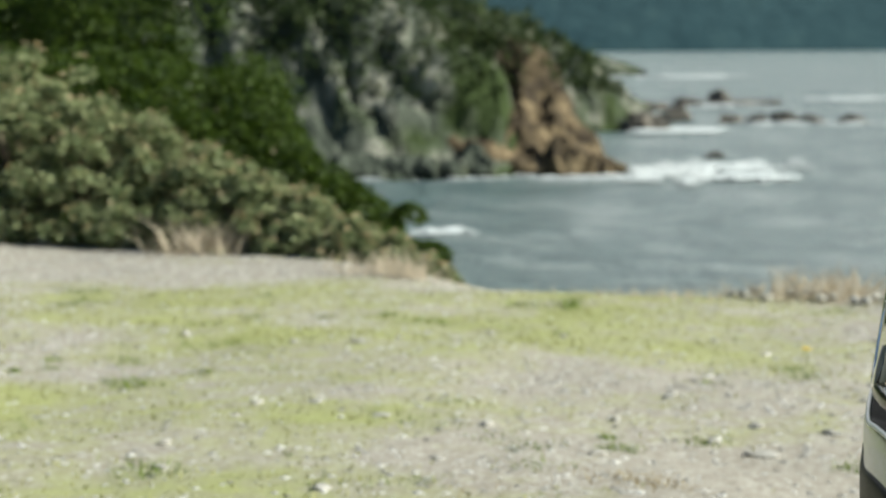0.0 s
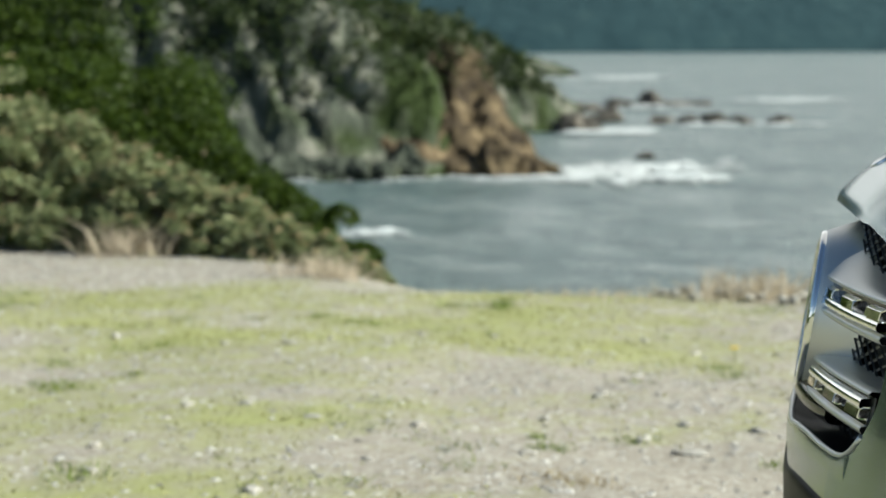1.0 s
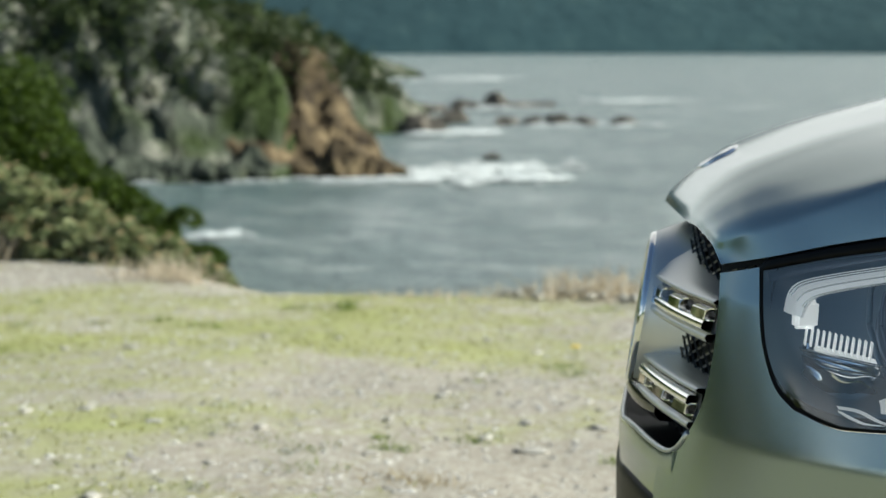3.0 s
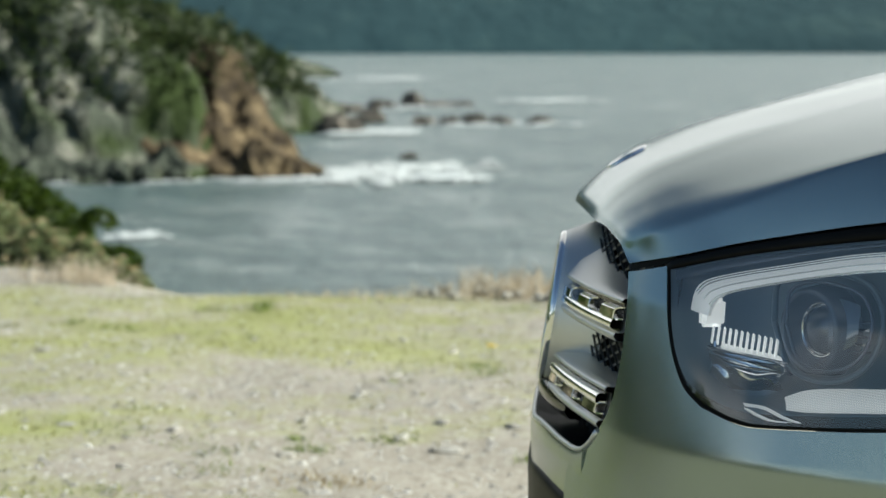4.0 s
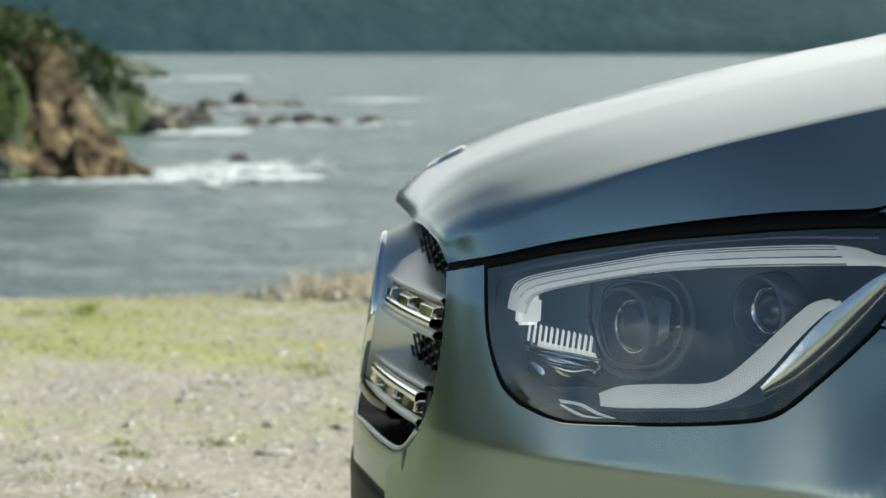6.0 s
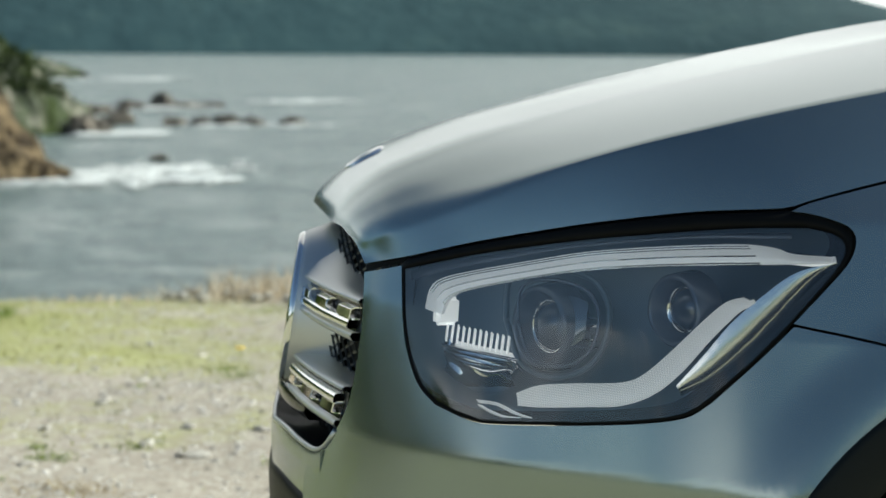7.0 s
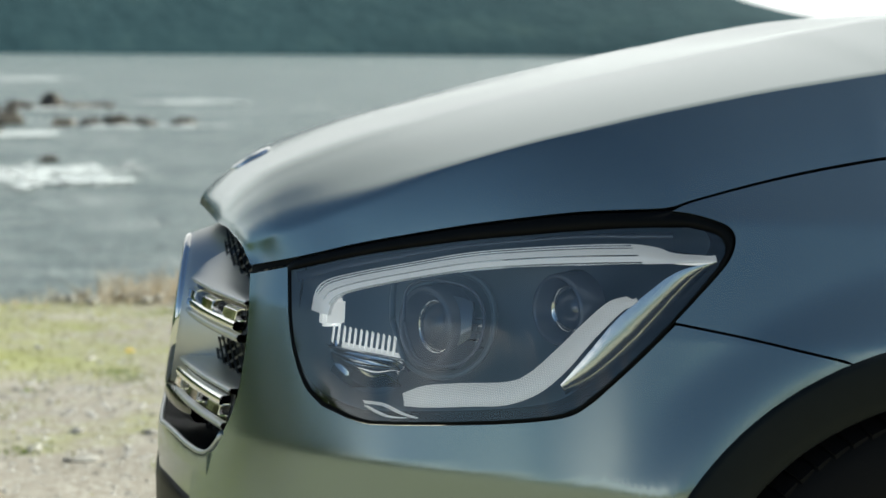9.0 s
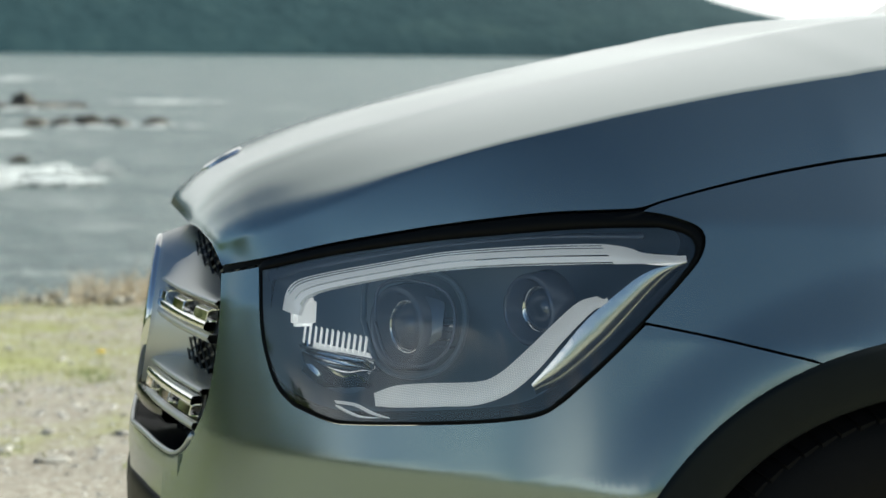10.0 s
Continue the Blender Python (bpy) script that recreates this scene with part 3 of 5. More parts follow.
def bumper_grid(rows=26):
    low, rise = spline(LAMP_B[:7], 40), spline(LAMP_B[6:], 38)
    inner = np.vstack([spline(LAMP_L, 30), low[1:], rise[1:]])
    outer = np.vstack([spline(MOUTH, 30), spline([(0.005, 0.554), (-0.011, 0.515), (-0.012, 0.46), (0.004, 0.40), (0.2, 0.39), (0.485, 0.39)], 40)[1:],
                       spline(arch(175, 113.5, 9), 26)[1:], spline([(0.757, 0.7605), (0.65, 0.783), (0.571, 0.797)], 13)[1:]])
    w = np.linspace(0, 1, rows)[:, None, None]
    return (1 - w) * inner[None] + w * outer[None]


both("bumper_skin", lift(bumper_grid()), PAINT, "satin grey painted bumper skin", 0.004, flip=True, offset=-1.0)
TOP_LINE = [(0.574, 0.931), (0.598, 0.9415), (0.665, 0.9605), (0.733, 0.9765), (0.802, 0.9895), (0.850, 0.9965), (1.10, 1.0275), (1.45, 1.0575)]
FENDER_LOW = [(0.567, 0.801), (0.651, 0.786), (0.752, 0.765)] + arch(112.5, 20, 12)
both("fender", lift(coons(FENDER_LOW, TOP_LINE, LAMP_R, [arch(112.5, 20, 12)[-1], (1.40, 0.7), (1.45, 1.055)], 70, 30)), PAINT, "satin grey front wing", 0.004)
# dark backing seen through the panel gaps
both("gap_backing", lift(coons([(0.590, 0.778), (0.650, 0.768), (0.752, 0.745)], [(0.592, 0.806), (0.65, 0.800), (0.745, 0.780)], [(0.590, 0.778), (0.592, 0.806)], [(0.752, 0.745), (0.745, 0.780)], 20, 4), -0.016), BLACK)
both("gap_backing", lift(coons([(0.60, 0.925), (0.733, 0.960), (0.85, 0.981), (1.45, 1.04)], [(0.598, 0.946), (0.733, 0.984), (0.85, 1.004), (1.45, 1.07)], [(0.60, 0.925), (0.598, 0.946)], [(1.45, 1.04), (1.45, 1.07)], 40, 4), -0.024), BLACK)

# wheel arch cladding and liner
for side in (1, -1):
    ang = np.linspace(178, 2, 60)
    prof = [(0.442, -0.004), (0.441, 0.005), (0.435, 0.008), (0.396, 0.007), (0.376, 0.003), (0.372, -0.004), (0.374, -0.03)]
    g = np.array([[(AU + r * math.cos(radians(a)), AZ + r * math.sin(radians(a)), d) for r, d in prof] for a in ang])
    base = flank(AU + 0.441 * np.cos(np.radians(ang)), AZ + 0.441 * np.sin(np.radians(ang)))[:, None]
    p = near(g[..., 0], base + g[..., 2], g[..., 1])
    put("arch_cladding", grid_mesh("arch_cladding", p if side > 0 else far_side(p), flip=side < 0), CLADDING, car, "dark grained plastic wheel arch trim")
    lin = np.array([[(AU + 0.40 * math.cos(radians(a)), AZ + 0.40 * math.sin(radians(a)), v) for v in (0.90, 0.5)] for a in ang])
    p = near(lin[..., 0], lin[..., 2], lin[..., 1])
    put("arch_liner", grid_mesh("arch_liner", p if side > 0 else far_side(p)), BLACK, car)


def loop(*curves, n=40):
    """One closed line of (u, z) places from curves laid end to end, n places on each."""
    return np.vstack([spline(c, n + 1)[:-1] for c in curves])


# head lamps
GLASS_L = [(0.127, 0.824), (0.127, 0.765), (0.132, 0.722), (0.146, 0.683), (0.166, 0.663)]
GLASS_B = [(0.166, 0.663), (0.206, 0.652), (0.237, 0.652), (0.336, 0.666), (0.409, 0.680), (0.445, 0.691), (0.469, 0.708), (0.519, 0.756), (0.561, 0.800)]
GLASS_R = [(0.561, 0.800), (0.603, 0.849), (0.622, 0.874), (0.627, 0.891), (0.617, 0.904), (0.588, 0.911)]
GLASS_T = [(0.588, 0.911), (0.531, 0.909), (0.467, 0.903), (0.404, 0.894), (0.340, 0.883), (0.275, 0.868), (0.207, 0.850), (0.127, 0.824)]


def head_lamp(side):
    def s(g):
        return g if side > 0 else far_side(g)

    def band(name, up, low, deep, material, label="", thick=0.010, bow=0.006, n=60, rows=7, parent=None, tilt=0.0):
        a, b = spline(up, n), spline(low, n)
        w = np.linspace(0, 1, rows)[:, None, None]
        g = (1 - w) * a[None] + w * b[None]
        off = -deep + bow * (1 - (2 * w[..., 0] - 1) ** 2) - tilt * (1 - w[..., 0]) + np.zeros(g.shape[:2])
        return put(name, grid_mesh(name, s(near(g[..., 0], flank(g[..., 0], g[..., 1]) + off, g[..., 1])), flip=side > 0), material, parent or lamp, label, thick)

    lamp = new("head_lamp")
    lamp.parent = car
    lamp["label"] = "clear head lamp with two projector lenses and a white light guide"
    outer, inner = loop(LAMP_L, LAMP_B, LAMP_R, LAMP_T), loop(GLASS_L, GLASS_B, GLASS_R, GLASS_T)
    rows = [(outer, -0.010), (outer, -0.004), (0.5 * outer + 0.5 * inner, -0.001), (inner, -0.003), (inner, -0.07)]
    g = np.array([lift(c, o) for c, o in rows])
    put("gasket", grid_mesh("gasket", s(g), close=True, flip=side < 0), BLACK, lamp, "black rubber lamp surround")
    face = coons(GLASS_B, GLASS_T[::-1], GLASS_L[::-1], GLASS_R, 60, 36)
    pane = put("lens_cover", grid_mesh("lens_cover", s(lift(face, 0.001)), flip=side < 0), LENS, lamp, "clear polycarbonate cover")
    pane.visible_shadow = False
    w, q = np.linspace(-1, 1, 36)[:, None], np.linspace(-1, 1, 60)[None]
    deep = 0.062 + 0.10 * (1 - w**4) * (1 - q**6)
    put("housing", grid_mesh("housing", s(near(face[..., 0], flank(face[..., 0], face[..., 1]) - deep, face[..., 1])), flip=side < 0), HOUSING, lamp, "dark inner lamp housing")
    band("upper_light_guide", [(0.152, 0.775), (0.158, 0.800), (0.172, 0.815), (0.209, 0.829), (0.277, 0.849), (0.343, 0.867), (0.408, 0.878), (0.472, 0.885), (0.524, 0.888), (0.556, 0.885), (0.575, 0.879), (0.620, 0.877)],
         [(0.172, 0.772), (0.176, 0.785), (0.184, 0.795), (0.208, 0.807), (0.277, 0.829), (0.343, 0.846), (0.407, 0.856), (0.471, 0.862), (0.536, 0.866), (0.574, 0.868), (0.618, 0.871)], 0.008, GUIDE, "white light guide with a faint added glow", tilt=0.011)
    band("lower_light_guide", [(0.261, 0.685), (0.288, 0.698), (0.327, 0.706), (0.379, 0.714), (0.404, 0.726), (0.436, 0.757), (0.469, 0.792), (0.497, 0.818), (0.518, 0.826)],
         [(0.261, 0.672), (0.288, 0.674), (0.339, 0.682), (0.378, 0.689), (0.414, 0.707), (0.446, 0.737), (0.477, 0.775), (0.508, 0.808), (0.528, 0.823)], 0.007, RIBBED, "ribbed clear light guide with a faint added glow", tilt=0.014)
    ups = [(0.158, 0.800), (0.172, 0.815), (0.209, 0.829), (0.277, 0.849), (0.343, 0.867), (0.408, 0.878), (0.472, 0.885), (0.524, 0.888)]
    lows = [(0.176, 0.785), (0.184, 0.795), (0.208, 0.807), (0.277, 0.829), (0.343, 0.846), (0.407, 0.856), (0.471, 0.862), (0.536, 0.866)]
    for w, tint in ((0.05, REFLECTOR), (0.16, SATIN), (0.50, REFLECTOR), (0.86, SATIN), (0.96, REFLECTOR)):
        a = [((1 - w) * p[0] + w * q[0], (1 - w) * p[1] + w * q[1]) for p, q in zip(ups, lows)]
        band("guide_line", a, [(p[0] + 0.0004, p[1] - 0.0016) for p in a], 0.0068 + 0.011 * (1 - w) - 0.006 * (1 - (2 * w - 1) ** 2), tint, thick=0.001, bow=0.0004, rows=3)
    for k in range(7):
        u, z = 0.548 + 0.0052 * k, 0.8805 - 0.0008 * k
        bm = bmesh.new()
        bmesh.ops.create_icosphere(bm, subdivisions=1, radius=0.0022, matrix=Matrix.Translation((u, -(float(flank(u, z)) - 0.020) * side, z)))
        put("bead", bm, HOUSING, lamp)
    for k in range(5):
        z0 = 0.742 + 0.009 * k
        band("louvre", [(0.318, z0), (0.340, z0 + 0.003), (0.362, z0 + 0.004)], [(0.318, z0 - 0.003), (0.340, z0), (0.362, z0 + 0.001)], 0.070, REFLECTOR if k % 2 else BEZEL, thick=0.002, bow=0.001, n=12, rows=3)
    band("side_reflector", [(0.439, 0.719), (0.469, 0.756), (0.500, 0.795), (0.535, 0.828), (0.575, 0.858), (0.620, 0.871)],
         [(0.446, 0.706), (0.476, 0.724), (0.509, 0.754), (0.553, 0.799), (0.591, 0.838), (0.621, 0.867)], 0.022, SATIN, "polished side reflector", thick=0.003, bow=0.003, tilt=-0.011)
    for cu, cz, r, deep in ((0.300, 0.762, 0.034, 0.075), (0.452, 0.800, 0.028, 0.065)):
        v = float(flank(cu, cz)) - deep
        axis = Vector((-0.84, -0.54, 0.03)).normalized()
        turn = axis.to_track_quat("Z", "Y").to_matrix()

        def ringed(profile, n=36):
            g = np.array([[list(Vector((cu, -v, cz)) + turn @ Vector((rr * math.cos(a), rr * math.sin(a), h))) for a in np.linspace(0, 2 * math.pi, n, endpoint=False)] for rr, h in profile])
            return s(g)

        tub = put("projector_bezel", grid_mesh("projector_bezel", ringed([(r * 1.75, -0.030), (r * 1.62, 0.004), (r * 1.48, 0.010), (r * 1.36, 0.006), (r * 1.12, -0.020), (r * 1.02, -0.024)]), close=True, flip=side < 0), BEZEL, lamp, "grey projector surround")
        put("projector_ring", grid_mesh("projector_ring", ringed([(r * 1.06, -0.026), (r * 1.06, -0.012), (r * 0.99, -0.010), (r * 0.97, -0.02)]), close=True, flip=side < 0), REFLECTOR, tub)
        dome = [(r * math.cos(a), -0.022 + 0.7 * r * math.sin(a)) for a in np.linspace(0, 1.55, 10)]
        put("projector_lens", grid_mesh("projector_lens", ringed(dome), close=True, flip=side < 0), BULB, tub, "domed clear projector lens")
    # white fins and end block, brightened by the added emission
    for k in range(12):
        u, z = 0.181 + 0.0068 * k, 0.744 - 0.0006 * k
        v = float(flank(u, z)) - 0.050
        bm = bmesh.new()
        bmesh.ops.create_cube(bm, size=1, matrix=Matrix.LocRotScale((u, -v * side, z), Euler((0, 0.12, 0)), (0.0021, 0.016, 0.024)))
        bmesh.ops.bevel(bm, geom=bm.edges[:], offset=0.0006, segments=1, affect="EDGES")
        put("fin", bm, GLOW_WHITE, lamp)
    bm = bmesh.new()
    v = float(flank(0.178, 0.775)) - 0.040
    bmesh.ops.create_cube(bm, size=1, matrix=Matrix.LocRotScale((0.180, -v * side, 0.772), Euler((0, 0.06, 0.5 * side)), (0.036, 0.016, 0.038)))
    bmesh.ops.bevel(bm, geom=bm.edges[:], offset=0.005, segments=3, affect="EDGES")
    put("light_block", bm, GLOW_WHITE, lamp, "white light guide end block with added glow")
    band("fin_shelf", [(0.172, 0.731), (0.220, 0.728), (0.267, 0.725)], [(0.174, 0.727), (0.220, 0.724), (0.265, 0.721)], 0.035, REFLECTOR, thick=0.004, bow=0.001, n=20)
    band("bowl_reflector", [(0.178, 0.722), (0.220, 0.719), (0.261, 0.715), (0.274, 0.702)], [(0.182, 0.700), (0.205, 0.683), (0.234, 0.677), (0.261, 0.692)], 0.075, REFLECTOR, "curved chrome bowl", bow=-0.03, n=30, rows=12)
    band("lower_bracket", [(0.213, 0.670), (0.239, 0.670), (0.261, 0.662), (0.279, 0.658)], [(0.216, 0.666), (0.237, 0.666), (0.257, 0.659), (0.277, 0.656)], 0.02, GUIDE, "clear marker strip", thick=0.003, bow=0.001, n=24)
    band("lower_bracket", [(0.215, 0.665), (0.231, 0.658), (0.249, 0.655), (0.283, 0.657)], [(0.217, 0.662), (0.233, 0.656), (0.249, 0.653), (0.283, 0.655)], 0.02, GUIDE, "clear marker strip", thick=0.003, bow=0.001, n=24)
    band("chrome_tip", [(0.540, 0.874), (0.560, 0.882), (0.580, 0.880), (0.612, 0.876)], [(0.545, 0.871), (0.565, 0.872), (0.585, 0.871), (0.612, 0.873)], 0.022, REFLECTOR, thick=0.003, bow=0.002, n=24)
    band("upper_trim", [(0.135, 0.818), (0.207, 0.842), (0.340, 0.874), (0.467, 0.894), (0.580, 0.901)], [(0.137, 0.806), (0.207, 0.832), (0.340, 0.869), (0.467, 0.889), (0.580, 0.893)], 0.045, BEZEL, "smooth grey inner trim", thick=0.003, bow=0.002)
    ring = [(0.268, 0.770), (0.272, 0.808), (0.292, 0.823), (0.325, 0.824), (0.352, 0.814), (0.362, 0.786), (0.354, 0.750), (0.334, 0.727), (0.305, 0.719), (0.280, 0.730), (0.268, 0.770)]
    for name, grow, deep, size, tint in (("projector_frame", 1.0, 0.050, 0.0024, BEZEL), ("outer_frame", 1.28, 0.058, 0.0040, HOUSING)):
        path = [(0.315 + grow * (u - 0.315), 0.772 + grow * (z - 0.772)) for u, z in spline(ring, 48)]
        put(name, tube(s(np.array([[u, -(float(flank(u, z)) - deep), z] for u, z in path])), size, 8), tint, lamp, "rounded grey frame round the projector")
    band("projector_window", [(0.315, 0.806), (0.335, 0.806), (0.352, 0.801)], [(0.315, 0.742), (0.332, 0.745), (0.346, 0.756)], 0.062, BULB, "smoked projector window", thick=0.002, bow=0.003, n=16)
    return lamp


head_lamp(1)
head_lamp(-1)

# grille
def face_u(v, z):
    """The plan of the grille's front."""
    mid, edge = -0.014 - (0.822 - z) * 0.153, 0.073 - (0.808 - z) * 0.186
    return mid + (edge - mid) * (np.abs(v) / 0.47) ** 1.6


def across(v0, v1, n, section):
    """A bar from v0 to v1: section(v) gives its (du, z) outline."""
    g = []
    for v in np.linspace(v0, v1, n):
        g.append([(face_u(v, z) + du, -v, z) for du, z in section(v)])
    return np.array(g)


def bar_z(v, inner, outer):
    return inner + (outer - inner) * (abs(v) - 0.13) / 0.32


for inner, outer in ((0.738, 0.748), (0.612, 0.625)):
    for side in (1, -1):
        def body(v, a=inner, b=outer):
            z = bar_z(v, a, b)
            t = max(0.0, min(1.0, (abs(v) - 0.11) / 0.35)) ** 0.6
            k = 0.070 - 0.042 * t if a > 0.7 else 0.034 - 0.008 * t
            return [(0.055, z + k), (0.022, z + 0.5 * (k + 0.027)), (0.004, z + 0.027), (0.0, z + 0.023), (0.004, z + 0.020), (0.012, z + 0.018), (0.012, z - 0.020), (0.0, z - 0.021), (-0.002, z - 0.026), (0.003, z - 0.032), (0.055, z - 0.034)]

        g = across(0.11 * side, 0.462 * side, 24, body)
        arm = put("grille_bar", grid_mesh("grille_bar", g, flip=side < 0), SILVER, car, "satin silver grille bar")
        rise = 1 if inner > 0.7 else -1

        def rail(v, a=inner, b=outer, r=rise):
            z = bar_z(v, a, b)
            lo, hi = (z - 0.016, z - 0.002) if r > 0 else (z + 0.002, z + 0.016)
            return [(0.012, hi), (-0.001, hi), (-0.005, hi - 0.002), (-0.006, lo + 0.003), (-0.003, lo), (0.012, lo)]

        put("chrome_rail", grid_mesh("chrome_rail", across(0.15 * side, 0.452 * side, 24, rail), flip=side < 0), CHROME, arm, "bright chrome rail")
        for v0, v1 in ((0.152, 0.205), (0.268, 0.330), (0.392, 0.450)):
            def tooth(v, a=inner, b=outer, r=rise):
                z = bar_z(v, a, b)
                lo, hi = (z - 0.004, z + 0.014) if r > 0 else (z - 0.014, z + 0.004)
                return [(0.012, hi), (0.002, hi), (-0.004, hi - 0.003), (-0.005, lo + 0.003), (0.002, lo), (0.012, lo)]

            g = across(v0 * side, v1 * side, 7, tooth)
            put("chrome_tooth", grid_mesh("chrome_tooth", g, flip=side < 0), CHROME, arm, thick=0.002)
        def slot(v, a=inner, b=outer):
            z = bar_z(v, a, b)
            return [(0.007, z + 0.019), (0.010, z), (0.007, z - 0.020)]

        put("slot", grid_mesh("slot", across(0.145 * side, 0.456 * side, 20, slot), flip=side < 0), GLOSSBLACK, arm, "black recess")
# mesh behind the bars
back = np.array([[(face_u(v, z) + 0.075, -v, z) for v in np.linspace(-0.47, 0.47, 30)] for z in np.linspace(0.53, 0.86, 12)])
put("grille_back", grid_mesh("grille_back", back), BLACK, car)


def spun(center, axis, profile, n=48):
    """Rings of (radius, height) round an axis."""
    turn = Vector(axis).normalized().to_track_quat("Z", "Y").to_matrix()
    return np.array([[list(Vector(center) + turn @ Vector((r * math.cos(a), r * math.sin(a), h))) for a in np.linspace(0, 2 * math.pi, n, endpoint=False)] for r, h in profile])


# emblem disc and its hub
FRONT = Vector((-1.0, 0, 0.153)).normalized()
hub = put("emblem_hub", grid_mesh("emblem_hub", spun((-0.034, 0, 0.692), FRONT, [(0.168, -0.078), (0.160, -0.060), (0.151, -0.043), (0.142, -0.025), (0.134, -0.010), (0.130, -0.003), (0.126, 0.0)]), close=True), SILVER, car, "satin silver ring round the emblem")
put("emblem_rim", grid_mesh("emblem_rim", spun((-0.034, 0, 0.692), FRONT, [(0.1275, -0.004), (0.1285, 0.002), (0.126, 0.007), (0.121, 0.009), (0.116, 0.006), (0.114, 0.0)]), close=True), CHROME, hub, "polished chrome rim")
put("emblem_face", grid_mesh("emblem_face", spun((-0.034, 0, 0.692), FRONT, [(0.118, 0.002), (0.08, 0.006), (0.03, 0.008), (0.001, 0.008)]), close=True), GLOSSBLACK, hub, "plain gloss black emblem disc")
nose_n = Vector((-0.50, 0, 0.87)).normalized()
badge = put("bonnet_badge", grid_mesh("bonnet_badge", spun((0.083, 0, 0.9395), nose_n, [(0.037, -0.010), (0.037, 0.003), (0.034, 0.0052), (0.030, 0.0050), (0.028, 0.0035), (0.001, 0.0045)], 32), close=True), CHROME, car, "small round chrome badge")

# wire lattice behind the bars
def lattice():
    verts, faces = [], []
    for lean in (1, -1):
        for v0 in np.arange(-1.2, 1.21, 0.048):
            run = []
            for z in np.linspace(0.535, 0.865, 40):
                v = v0 + lean * (z - 0.70) * 2.6
                if abs(v) < 0.478:
                    run.append((float(face_u(v, z)) + 0.052 + 0.0012 * lean, -v, z))
            if len(run) < 2:
                continue
            base = len(verts)
            for p in run:
                for a in (0.4, 1.97, 3.54, 5.11):
                    verts.append((p[0] + 0.0023 * math.sin(a), p[1] + 0.0034 * math.cos(a), p[2] + 0.0012 * math.cos(a)))
            for k in range(len(run) - 1):
                for c in range(4):
                    faces.append((base + 4 * k + c, base + 4 * k + (c + 1) % 4, base + 4 * k + 4 + (c + 1) % 4, base + 4 * k + 4 + c))
    me = bpy.data.meshes.new("grille_mesh")
    me.from_pydata(verts, [], faces)
    return me


put("grille_mesh", lattice(), WIRE, car, "black diamond wire grille")

# lower lip of the mouth, apron and skid trim
LIP = [(-0.064, 0.0, 0.522), (-0.061, 0.10, 0.530), (-0.052, 0.19, 0.544), (-0.037, 0.27, 0.550), (-0.018, 0.345, 0.550), (0.004, 0.418, 0.553), (0.018, 0.452, 0.566), (0.033, 0.472, 0.593)]
half = spline(LIP, 40)
lip = np.vstack([(half * (1, -1, 1))[::-1], half[1:]])
put("mouth_lip", tube(np.stack([lip[:, 0], -lip[:, 1], lip[:, 2]], 1), 0.0042, 10), SILVER, car, "satin silver lip under the grille")
short = lip[12:-12]
shelf = np.array([[(u + d, -v, z + h) for d, h in ((0.004, -0.004), (0.030, -0.012), (0.075, -0.006), (0.085, 0.03))] for u, v, z in short])
put("mouth_floor", grid_mesh("mouth_floor", shelf), BLACK, car, "black plastic grille floor")
apr = np.array([[(u + d * k, -v * w, z + h) for d, h, k, w in ((0.0, -0.002, 1, 1), (-0.003, -0.010, 1, 1.0), (-0.004, -0.030, 1, 1.0), (-0.002, -0.075, 1, 1.0))] for u, v, z in lip[3:-3]])
put("apron", grid_mesh("apron", apr, flip=True), PAINT, car, "satin grey front apron", 0.003)
apl = np.array([[(u + d, -v * w, z + h) for d, h, w in ((0.002, -0.074, 1.0), (-0.002, -0.076, 1.0), (-0.0045, -0.080, 1.01), (-0.005, -0.09, 1.01), (-0.004, -0.15, 1.02), (0.010, -0.19, 1.02), (0.030, -0.215, 1.03), (0.06, -0.235, 1.03), (0.10, -0.25, 1.02))] for u, v, z in lip[6:-6]])
put("lower_intake", grid_mesh("lower_intake", apl, flip=True), BLACK, car, "black lower intake trim", 0.006)
bar = np.array([[(u0 + d, -v, 0.572 + h) for d, h in ((0.05, 0.020), (0.004, 0.022), (-0.008, 0.014), (-0.010, -0.006), (-0.002, -0.016), (0.05, -0.018))] for v, u0 in ((v, -0.050 + 0.8 * v * v) for v in np.linspace(-0.24, 0.24, 25))])
put("sensor_bar", grid_mesh("sensor_bar", bar), GLOSSBLACK, car, "gloss black sensor cover")
# small black web at the bonnet corner
both("corner_web", lift(coons([(0.076, 0.812), (0.10, 0.822), (0.135, 0.834)], [(0.076, 0.822), (0.10, 0.831), (0.135, 0.842)], [(0.076, 0.812), (0.076, 0.822)], [(0.135, 0.834), (0.135, 0.842)], 12, 5), -0.014), BLACK)


